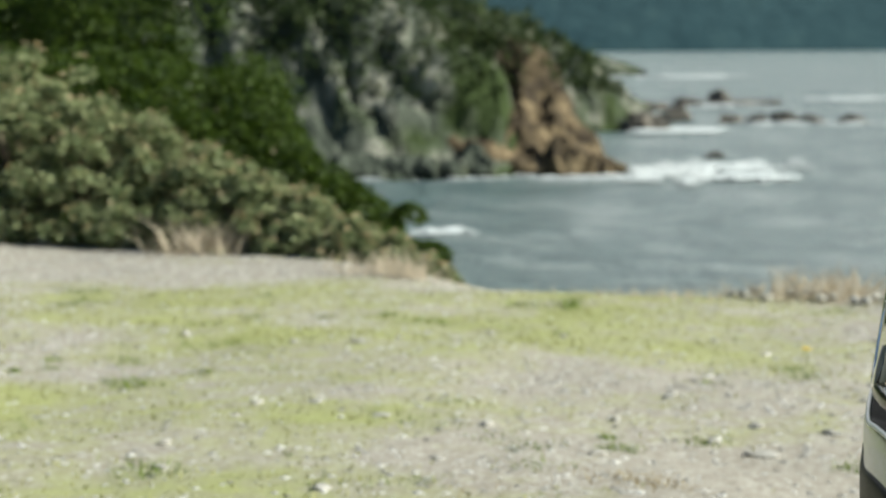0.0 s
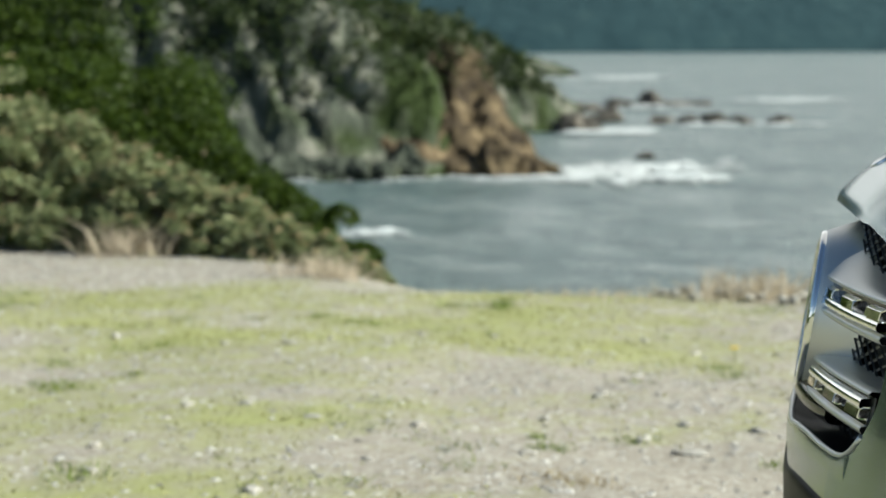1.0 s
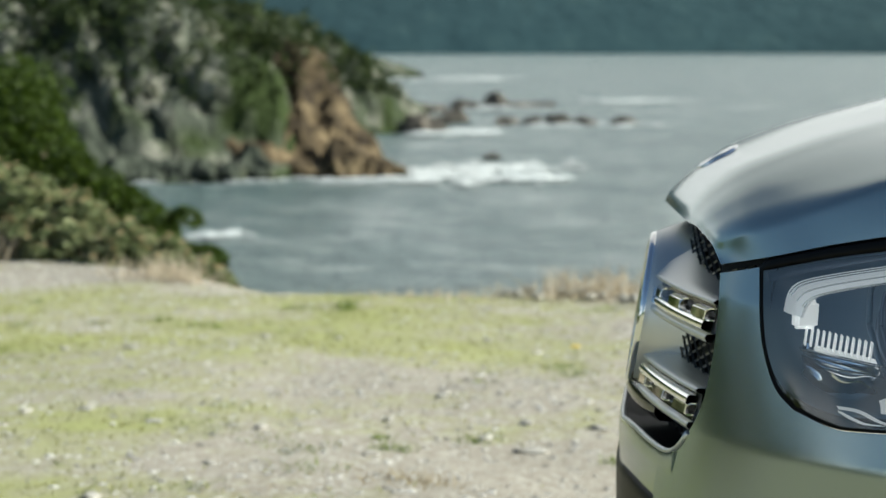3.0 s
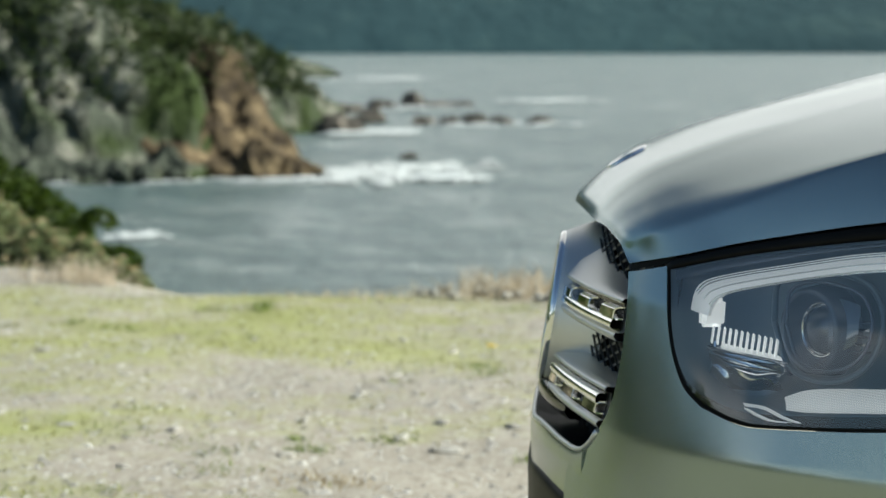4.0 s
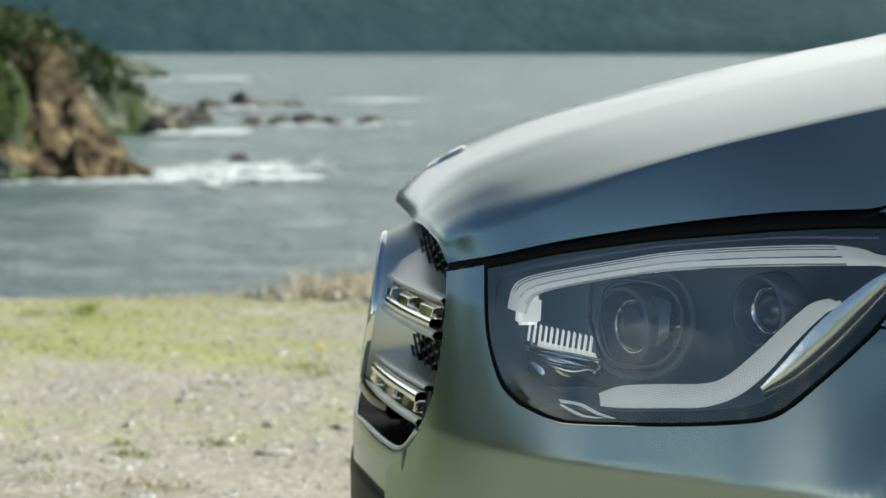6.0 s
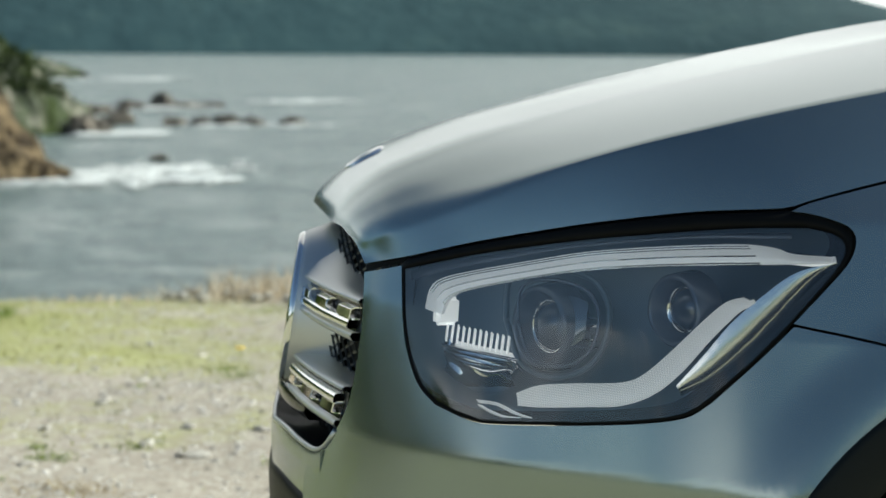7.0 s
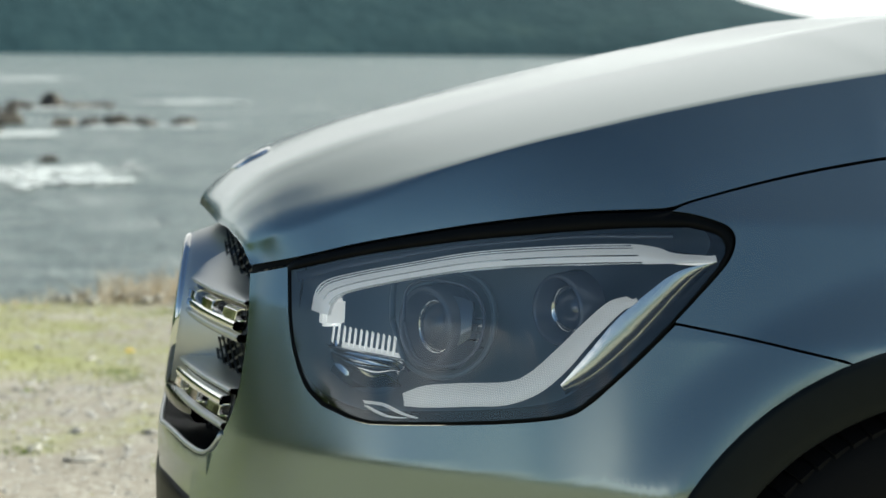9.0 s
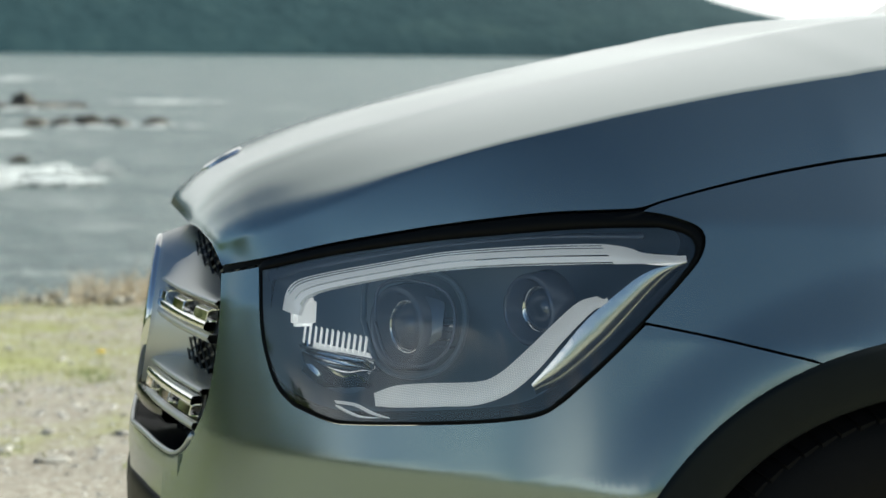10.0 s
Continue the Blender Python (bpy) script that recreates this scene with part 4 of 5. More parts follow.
# wheels
def wheel(u, side):
    hubp = new("wheel")
    hubp.parent = car
    hubp["label"] = "black road tyre on an alloy rim"
    c, ax = (u, -0.79 * side, 0.355), (0, -side, 0)
    tyre = put("tyre", grid_mesh("tyre", spun(c, ax, [(0.235, 0.085), (0.245, 0.108), (0.285, 0.118), (0.322, 0.112), (0.341, 0.100), (0.349, 0.080), (0.351, 0.0), (0.349, -0.080), (0.341, -0.10), (0.30, -0.115), (0.235, -0.09)], 96), close=True), RUBBER, hubp)
    bm = bmesh.new()
    turn = Vector(ax).to_track_quat("Z", "Y").to_matrix()
    for k in range(84):
        a = 2 * math.pi * k / 84
        for h, w, sk in ((0.088, 0.034, 0.15), (0.045, 0.030, -0.1), (0.0, 0.034, 0.1), (-0.045, 0.030, -0.1), (-0.088, 0.034, 0.15)):
            r = 0.3525 - (0.010 if abs(h) > 0.08 else 0)
            p = Vector(c) + turn @ Vector((r * math.cos(a), r * math.sin(a), h))
            q = turn @ Matrix.Rotation(a, 3, "Z") @ Matrix.Rotation(sk, 3, "X") @ Matrix.Rotation(-0.42 * h / 0.088 if abs(h) > 0.08 else 0, 3, "Y")
            bmesh.ops.create_cube(bm, size=1, matrix=Matrix.Translation(p) @ q.to_4x4() @ Matrix.Diagonal((0.012, 0.021, w, 1)))
    put("tread", bm, RUBBER, tyre)
    rim = put("rim", grid_mesh("rim", spun(c, ax, [(0.238, 0.06), (0.240, 0.098), (0.232, 0.104), (0.226, 0.090), (0.220, -0.06), (0.10, -0.07), (0.001, -0.07)], 64), close=True), ALLOY, hubp)
    for k in range(10):
        a = 2 * math.pi * k / 10
        g = [Vector(c) + turn @ Vector((r * math.cos(a), r * math.sin(a), h)) for r, h in ((0.04, 0.07), (0.12, 0.078), (0.20, 0.088), (0.232, 0.094))]
        put("spoke", tube([list(p) for p in g], [0.022, 0.016, 0.013, 0.015], 8), ALLOY, rim)
    put("hub_cap", grid_mesh("hub_cap", spun(c, ax, [(0.050, 0.05), (0.048, 0.085), (0.03, 0.092), (0.001, 0.092)], 32), close=True), ALLOY, rim)


for u in (0.93, 3.80):
    for side in (1, -1):
        wheel(u, side)
for side in (1, -1):
    well = spun((0.93, -0.52 * side, 0.355), (0, side, 0), [(0.41, -0.36), (0.41, 0.0), (0.2, 0.02), (0.001, 0.02)], 48)
    put("wheel_well", grid_mesh("wheel_well", well, close=True), BLACK, car)

# rest of the body
def section(u, v, sill, belt):
    return [(u, -k * v * w, sill + (belt - sill) * h) for k, pts in ((1, [(0.80, 0.0), (0.96, 0.05), (1.0, 0.30), (1.0, 0.62), (0.985, 0.85), (0.93, 1.0)]), (-1, [(0.93, 1.0), (0.985, 0.85), (1.0, 0.62), (1.0, 0.30), (0.96, 0.05), (0.80, 0.0)])) for w, h in pts]


stations = [(1.455, 0.93, 0.30, 1.06), (2.2, 0.935, 0.28, 1.08), (3.0, 0.94, 0.28, 1.10), (3.38, 0.94, 0.32, 1.11), (3.60, 0.945, 0.78, 1.12), (3.80, 0.945, 0.82, 1.12), (4.02, 0.94, 0.78, 1.12), (4.22, 0.92, 0.40, 1.12), (4.45, 0.88, 0.42, 1.10), (4.60, 0.78, 0.48, 1.04), (4.66, 0.70, 0.52, 0.98)]
put("rear_body", grid_mesh("rear_body", np.array([section(*q) for q in stations])), PAINT, car, "satin grey doors and rear body", 0.012, 1.0)
put("tail", grid_mesh("tail", np.array([[(4.66, y, z) for y in np.linspace(-0.66, 0.66, 8)] for z in (0.52, 0.7, 0.98)])), PAINT, car, thick=0.01)
cabin = [(1.30, 0.74, 1.10, 1.12), (1.60, 0.74, 1.10, 1.30), (1.95, 0.70, 1.10, 1.48), (2.25, 0.66, 1.10, 1.57), (2.9, 0.64, 1.10, 1.61), (3.5, 0.62, 1.10, 1.58), (4.0, 0.60, 1.10, 1.44), (4.4, 0.58, 1.10, 1.18), (4.5, 0.57, 1.08, 1.10)]
put("cabin_glass", grid_mesh("cabin_glass", np.array([[(u, -0.86, lo), (u, -v - 0.3 * (0.86 - v), lo + 0.5 * (hi - lo)), (u, -v, hi - 0.03), (u, 0, hi), (u, v, hi - 0.03), (u, v + 0.3 * (0.86 - v), lo + 0.5 * (hi - lo)), (u, 0.86, lo)] for u, v, lo, hi in cabin])), TINTED, car, "dark tinted cabin glass", 0.006)
put("roof", grid_mesh("roof", np.array([[(u, y * w, z - 0.03 * abs(y) ** 2) for y in np.linspace(-1, 1, 12)] for u, w, z in ((2.15, 0.67, 1.60), (2.5, 0.67, 1.65), (3.0, 0.66, 1.665), (3.5, 0.64, 1.64), (3.85, 0.62, 1.56))])), PAINT, car, "satin grey roof", 0.02)
put("underbody", grid_mesh("underbody", np.array([[(u, y, 0.26) for y in (-0.50, 0.50)] for u in (0.15, 1.5, 3.0, 4.4)])), BLACK, car, thick=0.04)
put("scuttle", grid_mesh("scuttle", np.array([[(1.42, y, 1.06), (1.46, y, 1.10), (1.5, y, 1.08)] for y in np.linspace(-0.75, 0.75, 8)])), BLACK, car, thick=0.02)


# ---- plants, stones, surf ----
def leaf_mesh(name, centers, size, rng, lean=0.4, aspect=0.5, up=None):
    """Many small bent leaves, each its own island, at the given centres."""
    c = np.asarray(centers, float)
    n = len(c)
    d = rng.normal(size=(n, 3))
    d[:, 2] = np.abs(d[:, 2]) * lean + (0 if up is None else up)
    d /= np.linalg.norm(d, axis=1, keepdims=True)
    s = np.cross(d, rng.normal(size=(n, 3)))
    s /= np.linalg.norm(s, axis=1, keepdims=True) + 1e-9
    w = np.cross(d, s)
    L = size * rng.uniform(0.6, 1.4, (n, 1))
    verts = np.stack([c - d * L * 0.5, c + s * L * aspect * 0.5 + w * L * 0.12, c + d * L * 0.5, c - s * L * aspect * 0.5 + w * L * 0.12], 1).reshape(-1, 3)
    k = np.arange(n)[:, None] * 4
    faces = np.vstack([k + [0, 1, 2], k + [0, 2, 3]])
    me = bpy.data.meshes.new(name)
    me.from_pydata(verts.tolist(), [], faces.tolist())
    return me


def shrub(x, y, z, width, height, leaf, leaves, size, label, seed, tip=None, lumps=26, name="shrub", shell=0.55):
    """A shrub: stems, and a crown of leaf clumps with an uneven outline."""
    rng = np.random.default_rng(seed)
    root = tagged(new(name), label, "shrub", "shrubs along the clearing's edge")
    root.matrix_world = pose(x, y, z, 0, 0, 40 * seed)
    for k in range(6):
        a, r = rng.uniform(0, 6.28), rng.uniform(0.1, 0.3) * width
        path = spline([(0, 0, -0.25), (0.3 * r * math.cos(a), 0.3 * r * math.sin(a), 0.25 * height), (r * math.cos(a), r * math.sin(a), 0.55 * height)], 7)
        put("stem", tube(path, np.linspace(0.022, 0.005, 7) * (0.5 + height), 6), BARK, root)
    pts = []
    for k in range(lumps):
        a, q, h = rng.uniform(0, 6.28), math.sqrt(rng.uniform(0, 1)), rng.uniform(0.05, 1.0)
        reach = 0.5 * width * (1 - 0.62 * h**2)
        c = np.array([q * reach * math.cos(a), q * reach * math.sin(a), h * height * (1 - 0.35 * q)])
        r = rng.uniform(0.5, 1.0) * (width + height) * 0.5 * 1.15 / math.sqrt(lumps)
        p = rng.normal(size=(leaves // lumps, 3))
        p /= np.linalg.norm(p, axis=1, keepdims=True)
        p[:, 2] = np.where(p[:, 2] < -0.4, -p[:, 2], p[:, 2])
        pts.append(c + p * r * rng.uniform(shell, 1.08, (len(p), 1)) * (1, 1, 0.8))
    pts = np.vstack(pts)
    tagged(put("crown", leaf_mesh("crown", pts, size, rng), leaf, root), kind="stuff")
    if tip:
        some = pts[rng.random(len(pts)) < 0.07] * (1.04, 1.04, 1.06)
        tagged(put("young_foliage", leaf_mesh("young_foliage", some, size * 0.95, rng), tip, root, "russet young leaf tips"), kind="stuff")
    return root


# dark evergreen shrubs on the slope behind
for k, (x, y, z, w, h) in enumerate([(-8.0, 15.6, -0.9, 3.2, 4.2), (-6.6, 15.2, -0.9, 2.8, 3.5), (-5.7, 15.6, -1.0, 2.4, 3.0), (-6.0, 14.2, -0.7, 2.2, 2.3), (-5.2, 15.0, -1.0, 1.9, 2.2),
                                     (-4.75, 14.6, -1.1, 1.7, 1.75), (-4.25, 14.6, -1.2, 1.5, 1.55), (-3.75, 14.2, -1.25, 1.3, 1.15), (-3.3, 13.6, -1.25, 1.1, 0.95), (-3.0, 13.0, -1.2, 0.85, 1.0), (-7.2, 13.9, -0.6, 2.0, 2.2)]):
    shrub(x, y, z, w, h, DARKLEAF, int(6000 + 5200 * w), 0.062, "dense dark green evergreen shrub on the slope", 11 + k, lumps=34, name="evergreen_shrub", shell=0.80)
# tall shrubs beside the clearing, which the lamps mirror
for k, (x, y, w, h) in enumerate([(-9.6, 6.0, 3.6, 3.6), (-10.2, 3.6, 3.4, 3.2), (-10.8, 1.2, 3.2, 2.7), (-11.6, -1.4, 3.0, 1.9)]):
    shrub(x, y, -0.1, w, h, DARKLEAF, 11000, 0.13, "dense dark green shrub beside the clearing", 91 + k, lumps=30, name="evergreen_shrub")
# lighter olive shrubs along the edge
for k, (x, y, z, w, h) in enumerate([(-6.9, 13.0, -0.5, 1.7, 1.9), (-6.1, 12.7, -0.5, 1.6, 1.75), (-5.5, 12.6, -0.5, 1.4, 1.45), (-4.95, 12.5, -0.5, 1.3, 1.15), (-4.4, 12.3, -0.5, 1.2, 0.95),
                                     (-3.95, 12.1, -0.5, 1.1, 0.80), (-3.5, 11.9, -0.55, 1.0, 0.66), (-3.05, 11.5, -0.55, 0.8, 0.52), (-2.65, 11.1, -0.6, 0.7, 0.46), (-2.35, 10.8, -0.62, 0.55, 0.40), (-7.8, 13.4, -0.5, 1.8, 1.7)]):
    shrub(x, y, z, w, h, OLIVELEAF, int(2000 + 3000 * w), 0.064, "grey-green leafy shrub with russet tips at the gravel's edge", 41 + k, REDLEAF, 95, "olive_shrub")


def blades(name, clumps, count, material, seed, label, lean=0.35):
    """Clumps (x, y, spread, height) of upright blades, as one growth."""
    rng = np.random.default_rng(seed)
    v, f = [], []
    for x, y, spread, height in clumps:
        p = rng.normal(size=(count, 2)) * spread * 0.5 + (x, y)
        z = ground_z(p[:, 0], p[:, 1])
        h = height * rng.uniform(0.4, 1.25, count)
        d = rng.normal(size=(count, 2)) * lean * h[:, None]
        t = rng.uniform(0, 3.14, count)
        side = np.stack([np.cos(t), np.sin(t), 0 * t], 1) * (0.002 + 0.02 * h[:, None])
        base = np.stack([p[:, 0], p[:, 1], z - 0.02], 1)
        mid = base + np.stack([0.4 * d[:, 0], 0.4 * d[:, 1], 0.6 * h], 1)
        tip = base + np.stack([d[:, 0], d[:, 1], h], 1)
        k = 5 * (np.arange(count) + len(f) // 3)[:, None]
        v += np.stack([base - side, base + side, mid + 0.7 * side, mid - 0.7 * side, tip], 1).reshape(-1, 3).tolist()
        f += (k + [0, 1, 2]).tolist() + (k + [0, 2, 3]).tolist() + (k + [3, 2, 4]).tolist()
    me = bpy.data.meshes.new(name)
    me.from_pydata(v, [], f)
    return tagged(put(name, me, material), label, "grass", kind="stuff")


rng = np.random.default_rng(5)
dry = [(-4.35, 11.75, 0.30, 0.26), (-4.15, 11.7, 0.25, 0.22), (-2.6, 10.4, 0.25, 0.16), (-2.35, 10.1, 0.2, 0.14), (-0.1, 9.75, 0.35, 0.13), (0.1, 9.8, 0.3, 0.18), (0.3, 9.8, 0.3, 0.20), (0.55, 9.8, 0.35, 0.15), (-1.0, 9.6, 0.4, 0.07), (0.95, 9.7, 0.4, 0.11), (-0.6, 9.7, 0.4, 0.08)]
blades("dry_grass", dry, 150, DRYGRASS, 70, "tufts of dry straw-coloured grass at the edge", 0.6)
tufts = [(0.03, 6.73, 0.10, 0.045), (-1.45, 8.85, 0.12, 0.05), (-1.2, 8.95, 0.08, 0.08), (-0.55, 5.1, 0.08, 0.03), (-0.75, 4.75, 0.12, 0.04), (-1.25, 5.5, 0.08, 0.03), (-2.5, 7.1, 0.12, 0.04), (-2.0, 6.4, 0.10, 0.03)]
while len(tufts) < 230:
    tufts.append((rng.uniform(-5.5, 1.6), rng.uniform(4.0, 9.2), rng.uniform(0.04, 0.13), rng.uniform(0.012, 0.040)))
blades("weeds", tufts, 70, TUFTLEAF, 100, "small fresh green weeds scattered in gravel", 0.9)
blades("russet_weeds", [(-0.50, 4.62, 0.10, 0.04), (-0.38, 4.55, 0.10, 0.05), (-0.9, 4.4, 0.10, 0.03)], 80, REDLEAF, 170, "low russet weeds in the gravel", 0.9)

# short turf
p = np.stack([rng.uniform(-7, 2.6, 80000), rng.uniform(3.6, 11.5, 80000)], 1)
keep = np.array([b < edge_y(np.array(a)) and turf(a, b) + 0.25 * rng.normal() > 0.72 for a, b in p])
p = p[keep][:42000]
n = len(p)
z = ground_z(p[:, 0], p[:, 1]) + np.array([0.03 * fbm(a * 0.9, b * 0.9) for a, b in p])
h, t, d = rng.uniform(0.006, 0.020, n), rng.uniform(0, 3.14, n), rng.normal(size=(n, 2)) * 0.018
base = np.stack([p[:, 0], p[:, 1], z - 0.006], 1)
side = np.stack([np.cos(t), np.sin(t), 0 * t], 1) * rng.uniform(0.004, 0.009, (n, 1))
v = np.stack([base - side, base + side, base + np.stack([d[:, 0], d[:, 1], h + 0.006], 1)], 1).reshape(-1, 3)
me = bpy.data.meshes.new("turf")
me.from_pydata(v.tolist(), [], (np.arange(n)[:, None] * 3 + [0, 1, 2]).tolist())
tagged(put("turf", me, GREENBLADE), "short sparse yellow-green turf on gravel", "grass", kind="stuff")

# loose gravel
CORNERS = np.array([(1, 0, 0), (-1, 0, 0), (0, 1, 0), (0, -1, 0), (0, 0, 1), (0, 0, -1)], float)
TRIS = np.array([(0, 2, 4), (2, 1, 4), (1, 3, 4), (3, 0, 4), (2, 0, 5), (1, 2, 5), (3, 1, 5), (0, 3, 5)])


def pebbles(name, places, sizes, material, label, seed):
    r = np.random.default_rng(seed)
    n = len(places)
    v = CORNERS[None] * np.asarray(sizes)[:, None, None] * r.uniform(0.6, 1.25, (n, 6, 1)) * (1, 1, 0.35)
    a = r.uniform(0, 6.28, n)
    x, y = v[..., 0] * np.cos(a)[:, None] - v[..., 1] * np.sin(a)[:, None], v[..., 0] * np.sin(a)[:, None] + v[..., 1] * np.cos(a)[:, None]
    v = np.stack([x, y, v[..., 2]], -1) + np.asarray(places)[:, None]
    me = bpy.data.meshes.new(name)
    me.from_pydata(v.reshape(-1, 3).tolist(), [], (TRIS[None] + 6 * np.arange(n)[:, None, None]).reshape(-1, 3).tolist())
    return tagged(put(name, me, material), label, "gravel", kind="stuff")


q = np.stack([rng.uniform(-7.5, 2.8, 76000), rng.uniform(3.4, 12.2, 76000)], 1)
q = q[np.array([b < edge_y(np.array(a)) + 0.2 and turf(a, b) < 0.62 + 0.2 * rng.normal() for a, b in q])][:34000]
qz = ground_z(q[:, 0], q[:, 1]) + np.array([0.03 * fbm(a * 0.9, b * 0.9) for a, b in q])
pebbles("gravel", np.stack([q[:, 0], q[:, 1], qz], 1), 0.004 + 0.018 * rng.random(len(q)) ** 4, PEBBLES, "loose grey and white gravel stones", 8)


def rock_mesh(name, sx, sy, sz, seed, levels=3, rough=0.35):
    """An uneven stone from a displaced sphere."""
    bm = bmesh.new()
    bmesh.ops.create_icosphere(bm, subdivisions=levels, radius=1)
    for vtx in bm.verts:
        k = 1 + rough * fbm(vtx.co.x * 1.3 + seed * 7.7, vtx.co.y * 1.3, vtx.co.z * 1.3) + 0.4 * rough * abs(fbm(vtx.co.x * 4 + seed, vtx.co.y * 4, vtx.co.z * 4))
        vtx.co = Vector((vtx.co.x * sx, vtx.co.y * sy, vtx.co.z * sz)) * k
    return bm


stones = [(-0.11, 5.17, 0.055, 0.03, 0.012), (0.28, 6.6, 0.03, 0.02, 0.012), (-0.55, 6.9, 0.02, 0.02, 0.012), (-2.75, 7.3, 0.022, 0.02, 0.02), (0.1, 5.5, 0.03, 0.02, 0.012), (-0.6, 5.0, 0.03, 0.02, 0.012), (-1.0, 5.35, 0.028, 0.02, 0.012)]
while len(stones) < 46:
    stones.append((rng.uniform(-4.5, 1.2), rng.uniform(4.2, 8.0), rng.uniform(0.014, 0.034), rng.uniform(0.012, 0.024), rng.uniform(0.007, 0.014)))
for k, (x, y, a, b, c) in enumerate(stones):
    ob = tagged(put("stone", rock_mesh("stone", a, b, c, k, 2), STONE), "pale flat stone lying in the gravel", "stone", "pale stones in the gravel")
    ob.matrix_world = pose(x, y, float(ground_z(np.array(x), np.array(y))) + 0.03 * fbm(x * 0.9, y * 0.9) + 0.3 * c, 0, 0, 40 * k)
# low stone bank at the edge
for k in range(26):
    x = -0.35 + 0.06 * k
    ob = tagged(put("edge_stone", rock_mesh("edge_stone", rng.uniform(0.02, 0.05), rng.uniform(0.02, 0.04), rng.uniform(0.012, 0.03), 60 + k, 2), STONE), "dull stone on the edge of the clearing", "stone", "stones along the edge")
    ob.matrix_world = pose(x, 9.62 + 0.12 * rng.normal(), float(ground_z(np.array(x), np.array(9.5))) + 0.02, 0, 0, 31 * k)
flower = tagged(new("yellow_flower"), "small yellow wild flower in the gravel", "flower")
flower.location = (0.03, 7.12, -0.20)
put("flower_stem", tube([(0, 0, -0.02), (0.004, 0, 0.03), (0, 0, 0.055)], 0.002, 5), TUFTLEAF, flower)
for k in range(6):
    bm = bmesh.new()
    bmesh.ops.create_icosphere(bm, subdivisions=1, radius=1, matrix=Matrix.Translation((0.012 * math.cos(k * 1.05), 0.012 * math.sin(k * 1.05), 0.057)) @ Matrix.Diagonal((0.011, 0.011, 0.005, 1)))
    put("petal", bm, PETAL, flower)

# rocks standing in the sea
for k, (x, y, a, b, c) in enumerate([(-6.9, 163.9, 1.2, 1.0, 1.1), (-5.6, 163, 2.2, 1.0, 0.45), (-8.6, 128.5, 1.1, 0.9, 0.8), (-4.5, 126.1, 1.4, 0.8, 0.45), (-2.6, 126.5, 1.6, 0.8, 0.5), (-0.6, 126.4, 1.3, 0.8, 0.7), (1.4, 126.8, 1.0, 0.8, 0.4),
                                     (4.2, 126.5, 1.0, 0.8, 0.45), (-9.6, 114, 1.3, 1.0, 1.0), (-3.8, 87.1, 0.5, 0.4, 0.16), (-12.0, 150, 2.2, 1.2, 0.6), (-9.5, 160, 1.6, 1.2, 0.6), (-2.5, 165, 1.8, 1.0, 0.35), (-8.8, 74.6, 0.9, 0.9, 0.8),
                                     (-10.0, 74.2, 1.0, 0.8, 1.2), (-11.5, 74.0, 1.1, 0.8, 0.8), (-8.0, 75.0, 0.7, 0.7, 0.5), (-12.9, 72.6, 1.0, 0.8, 0.6), (-14.3, 72.2, 1.2, 0.8, 0.7), (-15.8, 71.8, 1.2, 0.9, 0.8), (-17.2, 71.3, 1.3, 0.9, 0.7), (-13.6, 73.0, 0.8, 0.7, 1.1), (-18.8, 71.0, 1.4, 0.9, 0.8)]):
    ob = tagged(put("sea_rock", rock_mesh("sea_rock", a, b, c, 120 + k, 3, 0.6), SEAROCK if k < 13 else (BROWN if k < 17 else ROCK)), "dark wet rock awash in the sea" if k < 13 else "brown fallen boulder at the cliff's foot", "rock", "rocks in the bay")
    ob.matrix_world = pose(x, y, SEA + 0.1, 0, 0, 25 * k)


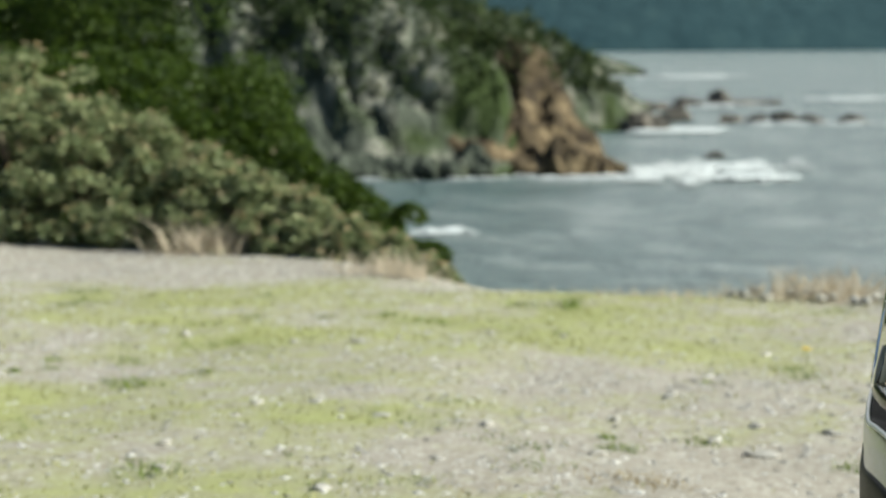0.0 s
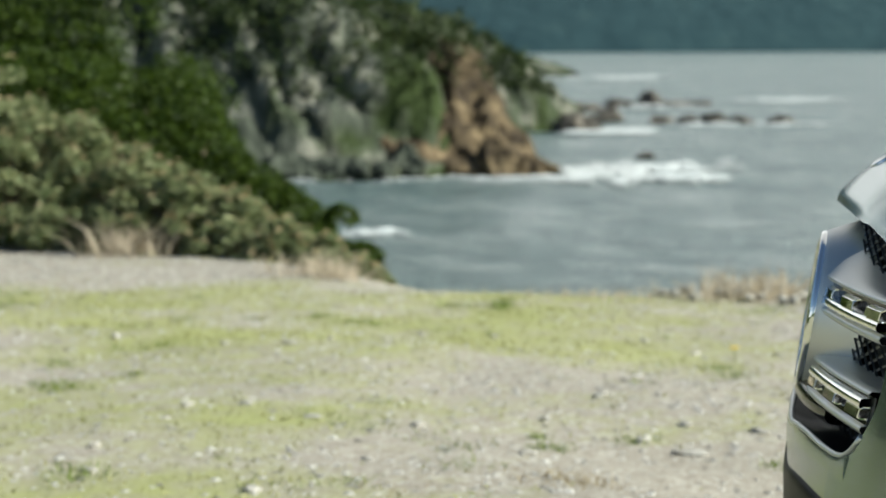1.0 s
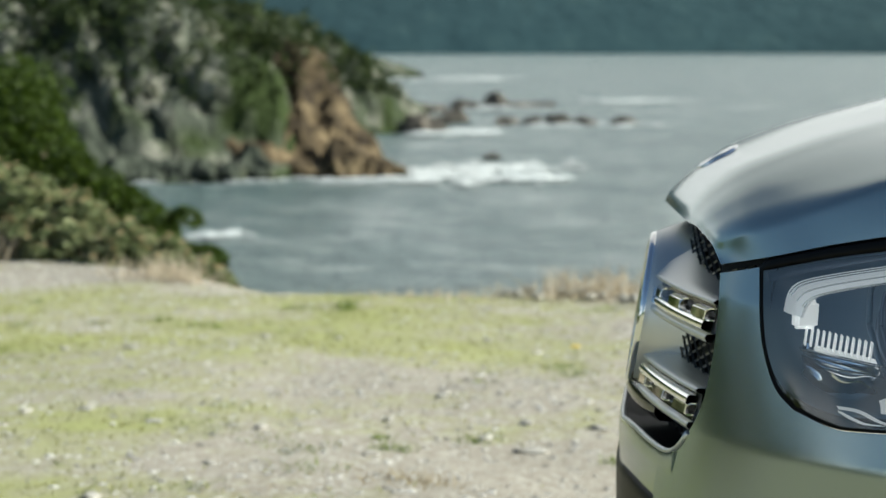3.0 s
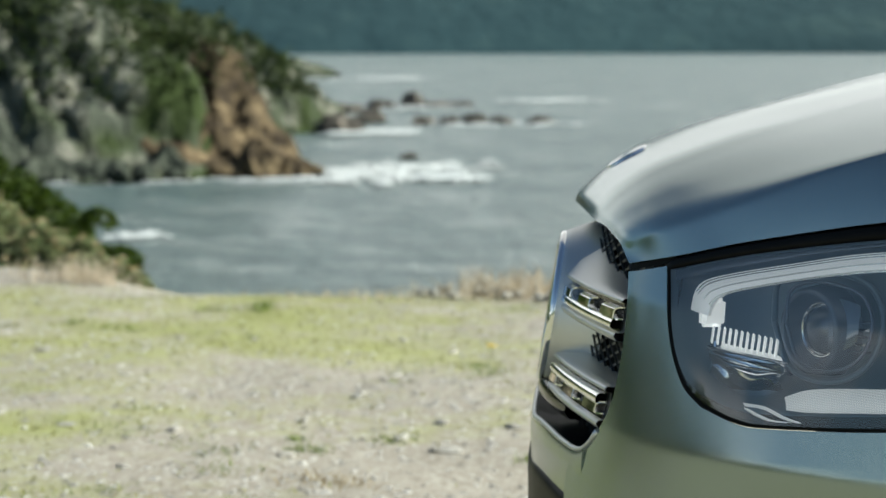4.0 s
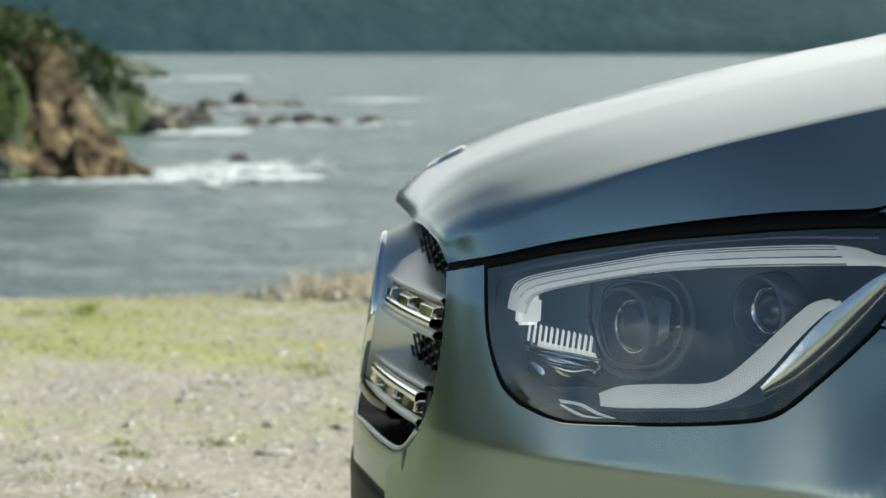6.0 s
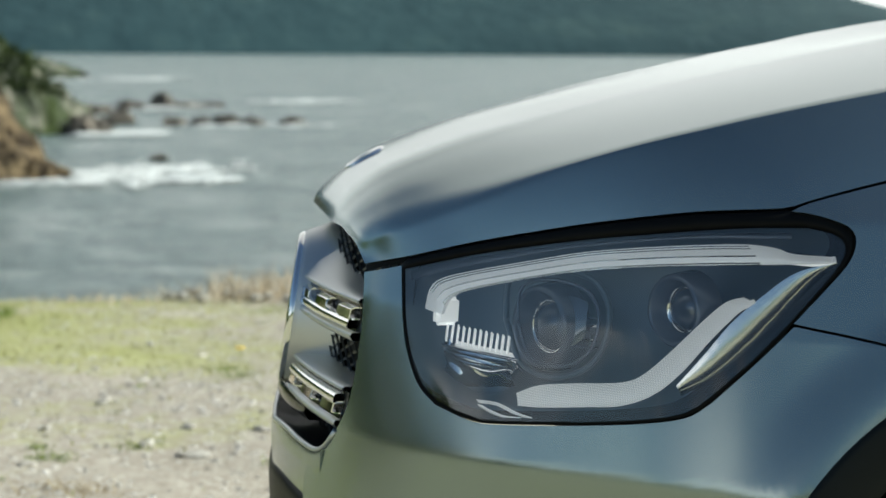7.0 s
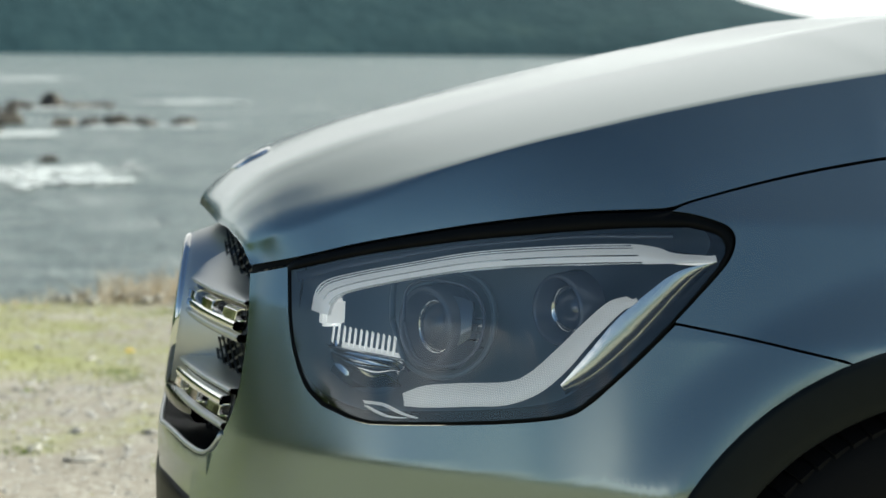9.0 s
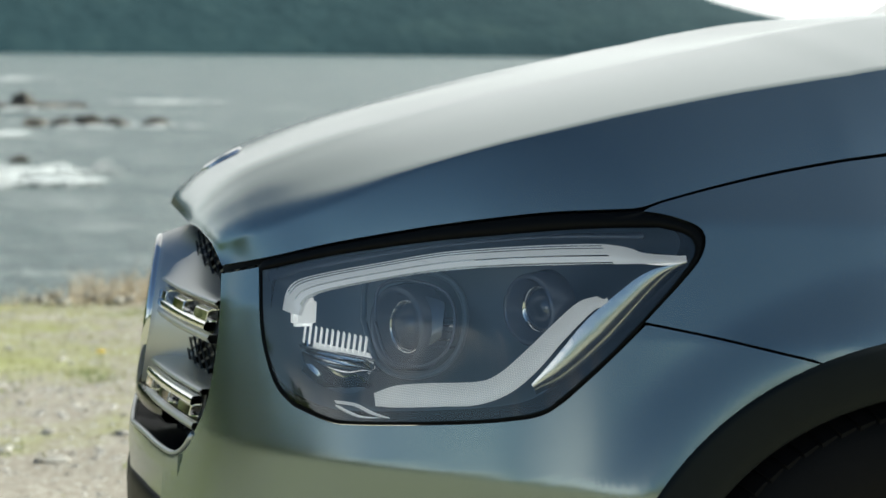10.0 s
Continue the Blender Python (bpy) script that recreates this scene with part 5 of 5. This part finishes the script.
def surf(x0, y0, x1, y1, wide, count, size, seed, high=1.0):
    """Breaking white water between two places: heaps of foam."""
    r = np.random.default_rng(seed)
    s = r.random(count)
    x, y = x0 + (x1 - x0) * s + r.normal(size=count) * wide * 0.35, y0 + (y1 - y0) * s + r.normal(size=count) * wide * 0.5
    v = CORNERS[None] * (size * r.uniform(0.3, 1.0, count) ** 1.5)[:, None, None] * r.uniform(0.6, 1.2, (count, 6, 1)) * (1.7, 1.0, 0.22 * high) + np.stack([x, y, np.full(count, SEA + 0.10)], 1)[:, None]
    me = bpy.data.meshes.new("surf")
    me.from_pydata(v.reshape(-1, 3).tolist(), [], (TRIS[None] + 6 * np.arange(count)[:, None, None]).reshape(-1, 3).tolist())
    tagged(put("surf", me, FOAM), "broken white surf on the water", "foam", kind="stuff")


for k, q in enumerate([(-19, 70.4, -8, 72.4, 1.2, 150, 0.33, 0.7), (-8, 72.8, -1.5, 73.6, 3.4, 130, 0.38, 0.9), (-6.5, 77, -1.5, 80, 3.6, 180, 0.42, 0.9), (-2.2, 73.2, -0.6, 73.6, 0.8, 120, 0.5, 1.7), (-10.9, 50.4, -9.8, 50.6, 0.7, 34, 0.26, 1.1),
                       (-9.5, 112, -5.5, 114, 3, 130, 0.6, 1.0), (-3, 125, 6, 126, 3, 90, 0.5, 1.0), (4, 180, 10, 182, 4, 80, 0.8, 0.8), (-11, 159, -2, 161, 4, 60, 0.8, 0.8), (-30, 300, -12, 308, 9, 50, 1.6, 0.7)]):
    surf(*q[:7], 300 + k, q[7])


# scrub on the cliff tops
def cover(name, base, count, size, low, seed, label):
    """Leaf clumps over the upper part of a headland."""
    r = np.random.default_rng(seed)
    co = np.array([vtx.co for vtx in base.data.vertices])
    co = co[co[:, 2] > SEA + low]
    w = np.array([fbm(a * 0.16, b * 0.16, 2.0) + 0.10 * (c - SEA - low) + 0.25 * r.normal() > 0.05 for a, b, c in co])
    co = co[w]
    at = co[r.integers(0, len(co), count)] + r.normal(size=(count, 3)) * (0.5, 0.5, 0.22)
    tagged(put(name, leaf_mesh(name, at, size, r, aspect=0.8), SCRUBLEAF), label, "scrub", kind="stuff")


for k, (n, c, sz, low) in enumerate((("headland_grey", 42000, 0.34, 3.2), ("headland_brown", 7000, 0.28, 4.0), ("headland_behind", 14000, 0.42, 2.6))):
    cover("scrub", bpy.data.objects[n], c, sz, low, 400 + k, "dark green scrub on the cliff top")
for k, (x, y, w, h) in enumerate([(-53, 330, 9, 4), (-47, 329, 6, 3)]):
    bm = rock_mesh("pale_outcrop", w * 0.5, 2, h * 0.5, 500 + k, 3, 0.3)
    tagged(put("pale_outcrop", bm, STONE), "pale rock outcrop on the distant spit", "rock").matrix_world = pose(x, y, SEA + 4.0, 0, 0, 10)
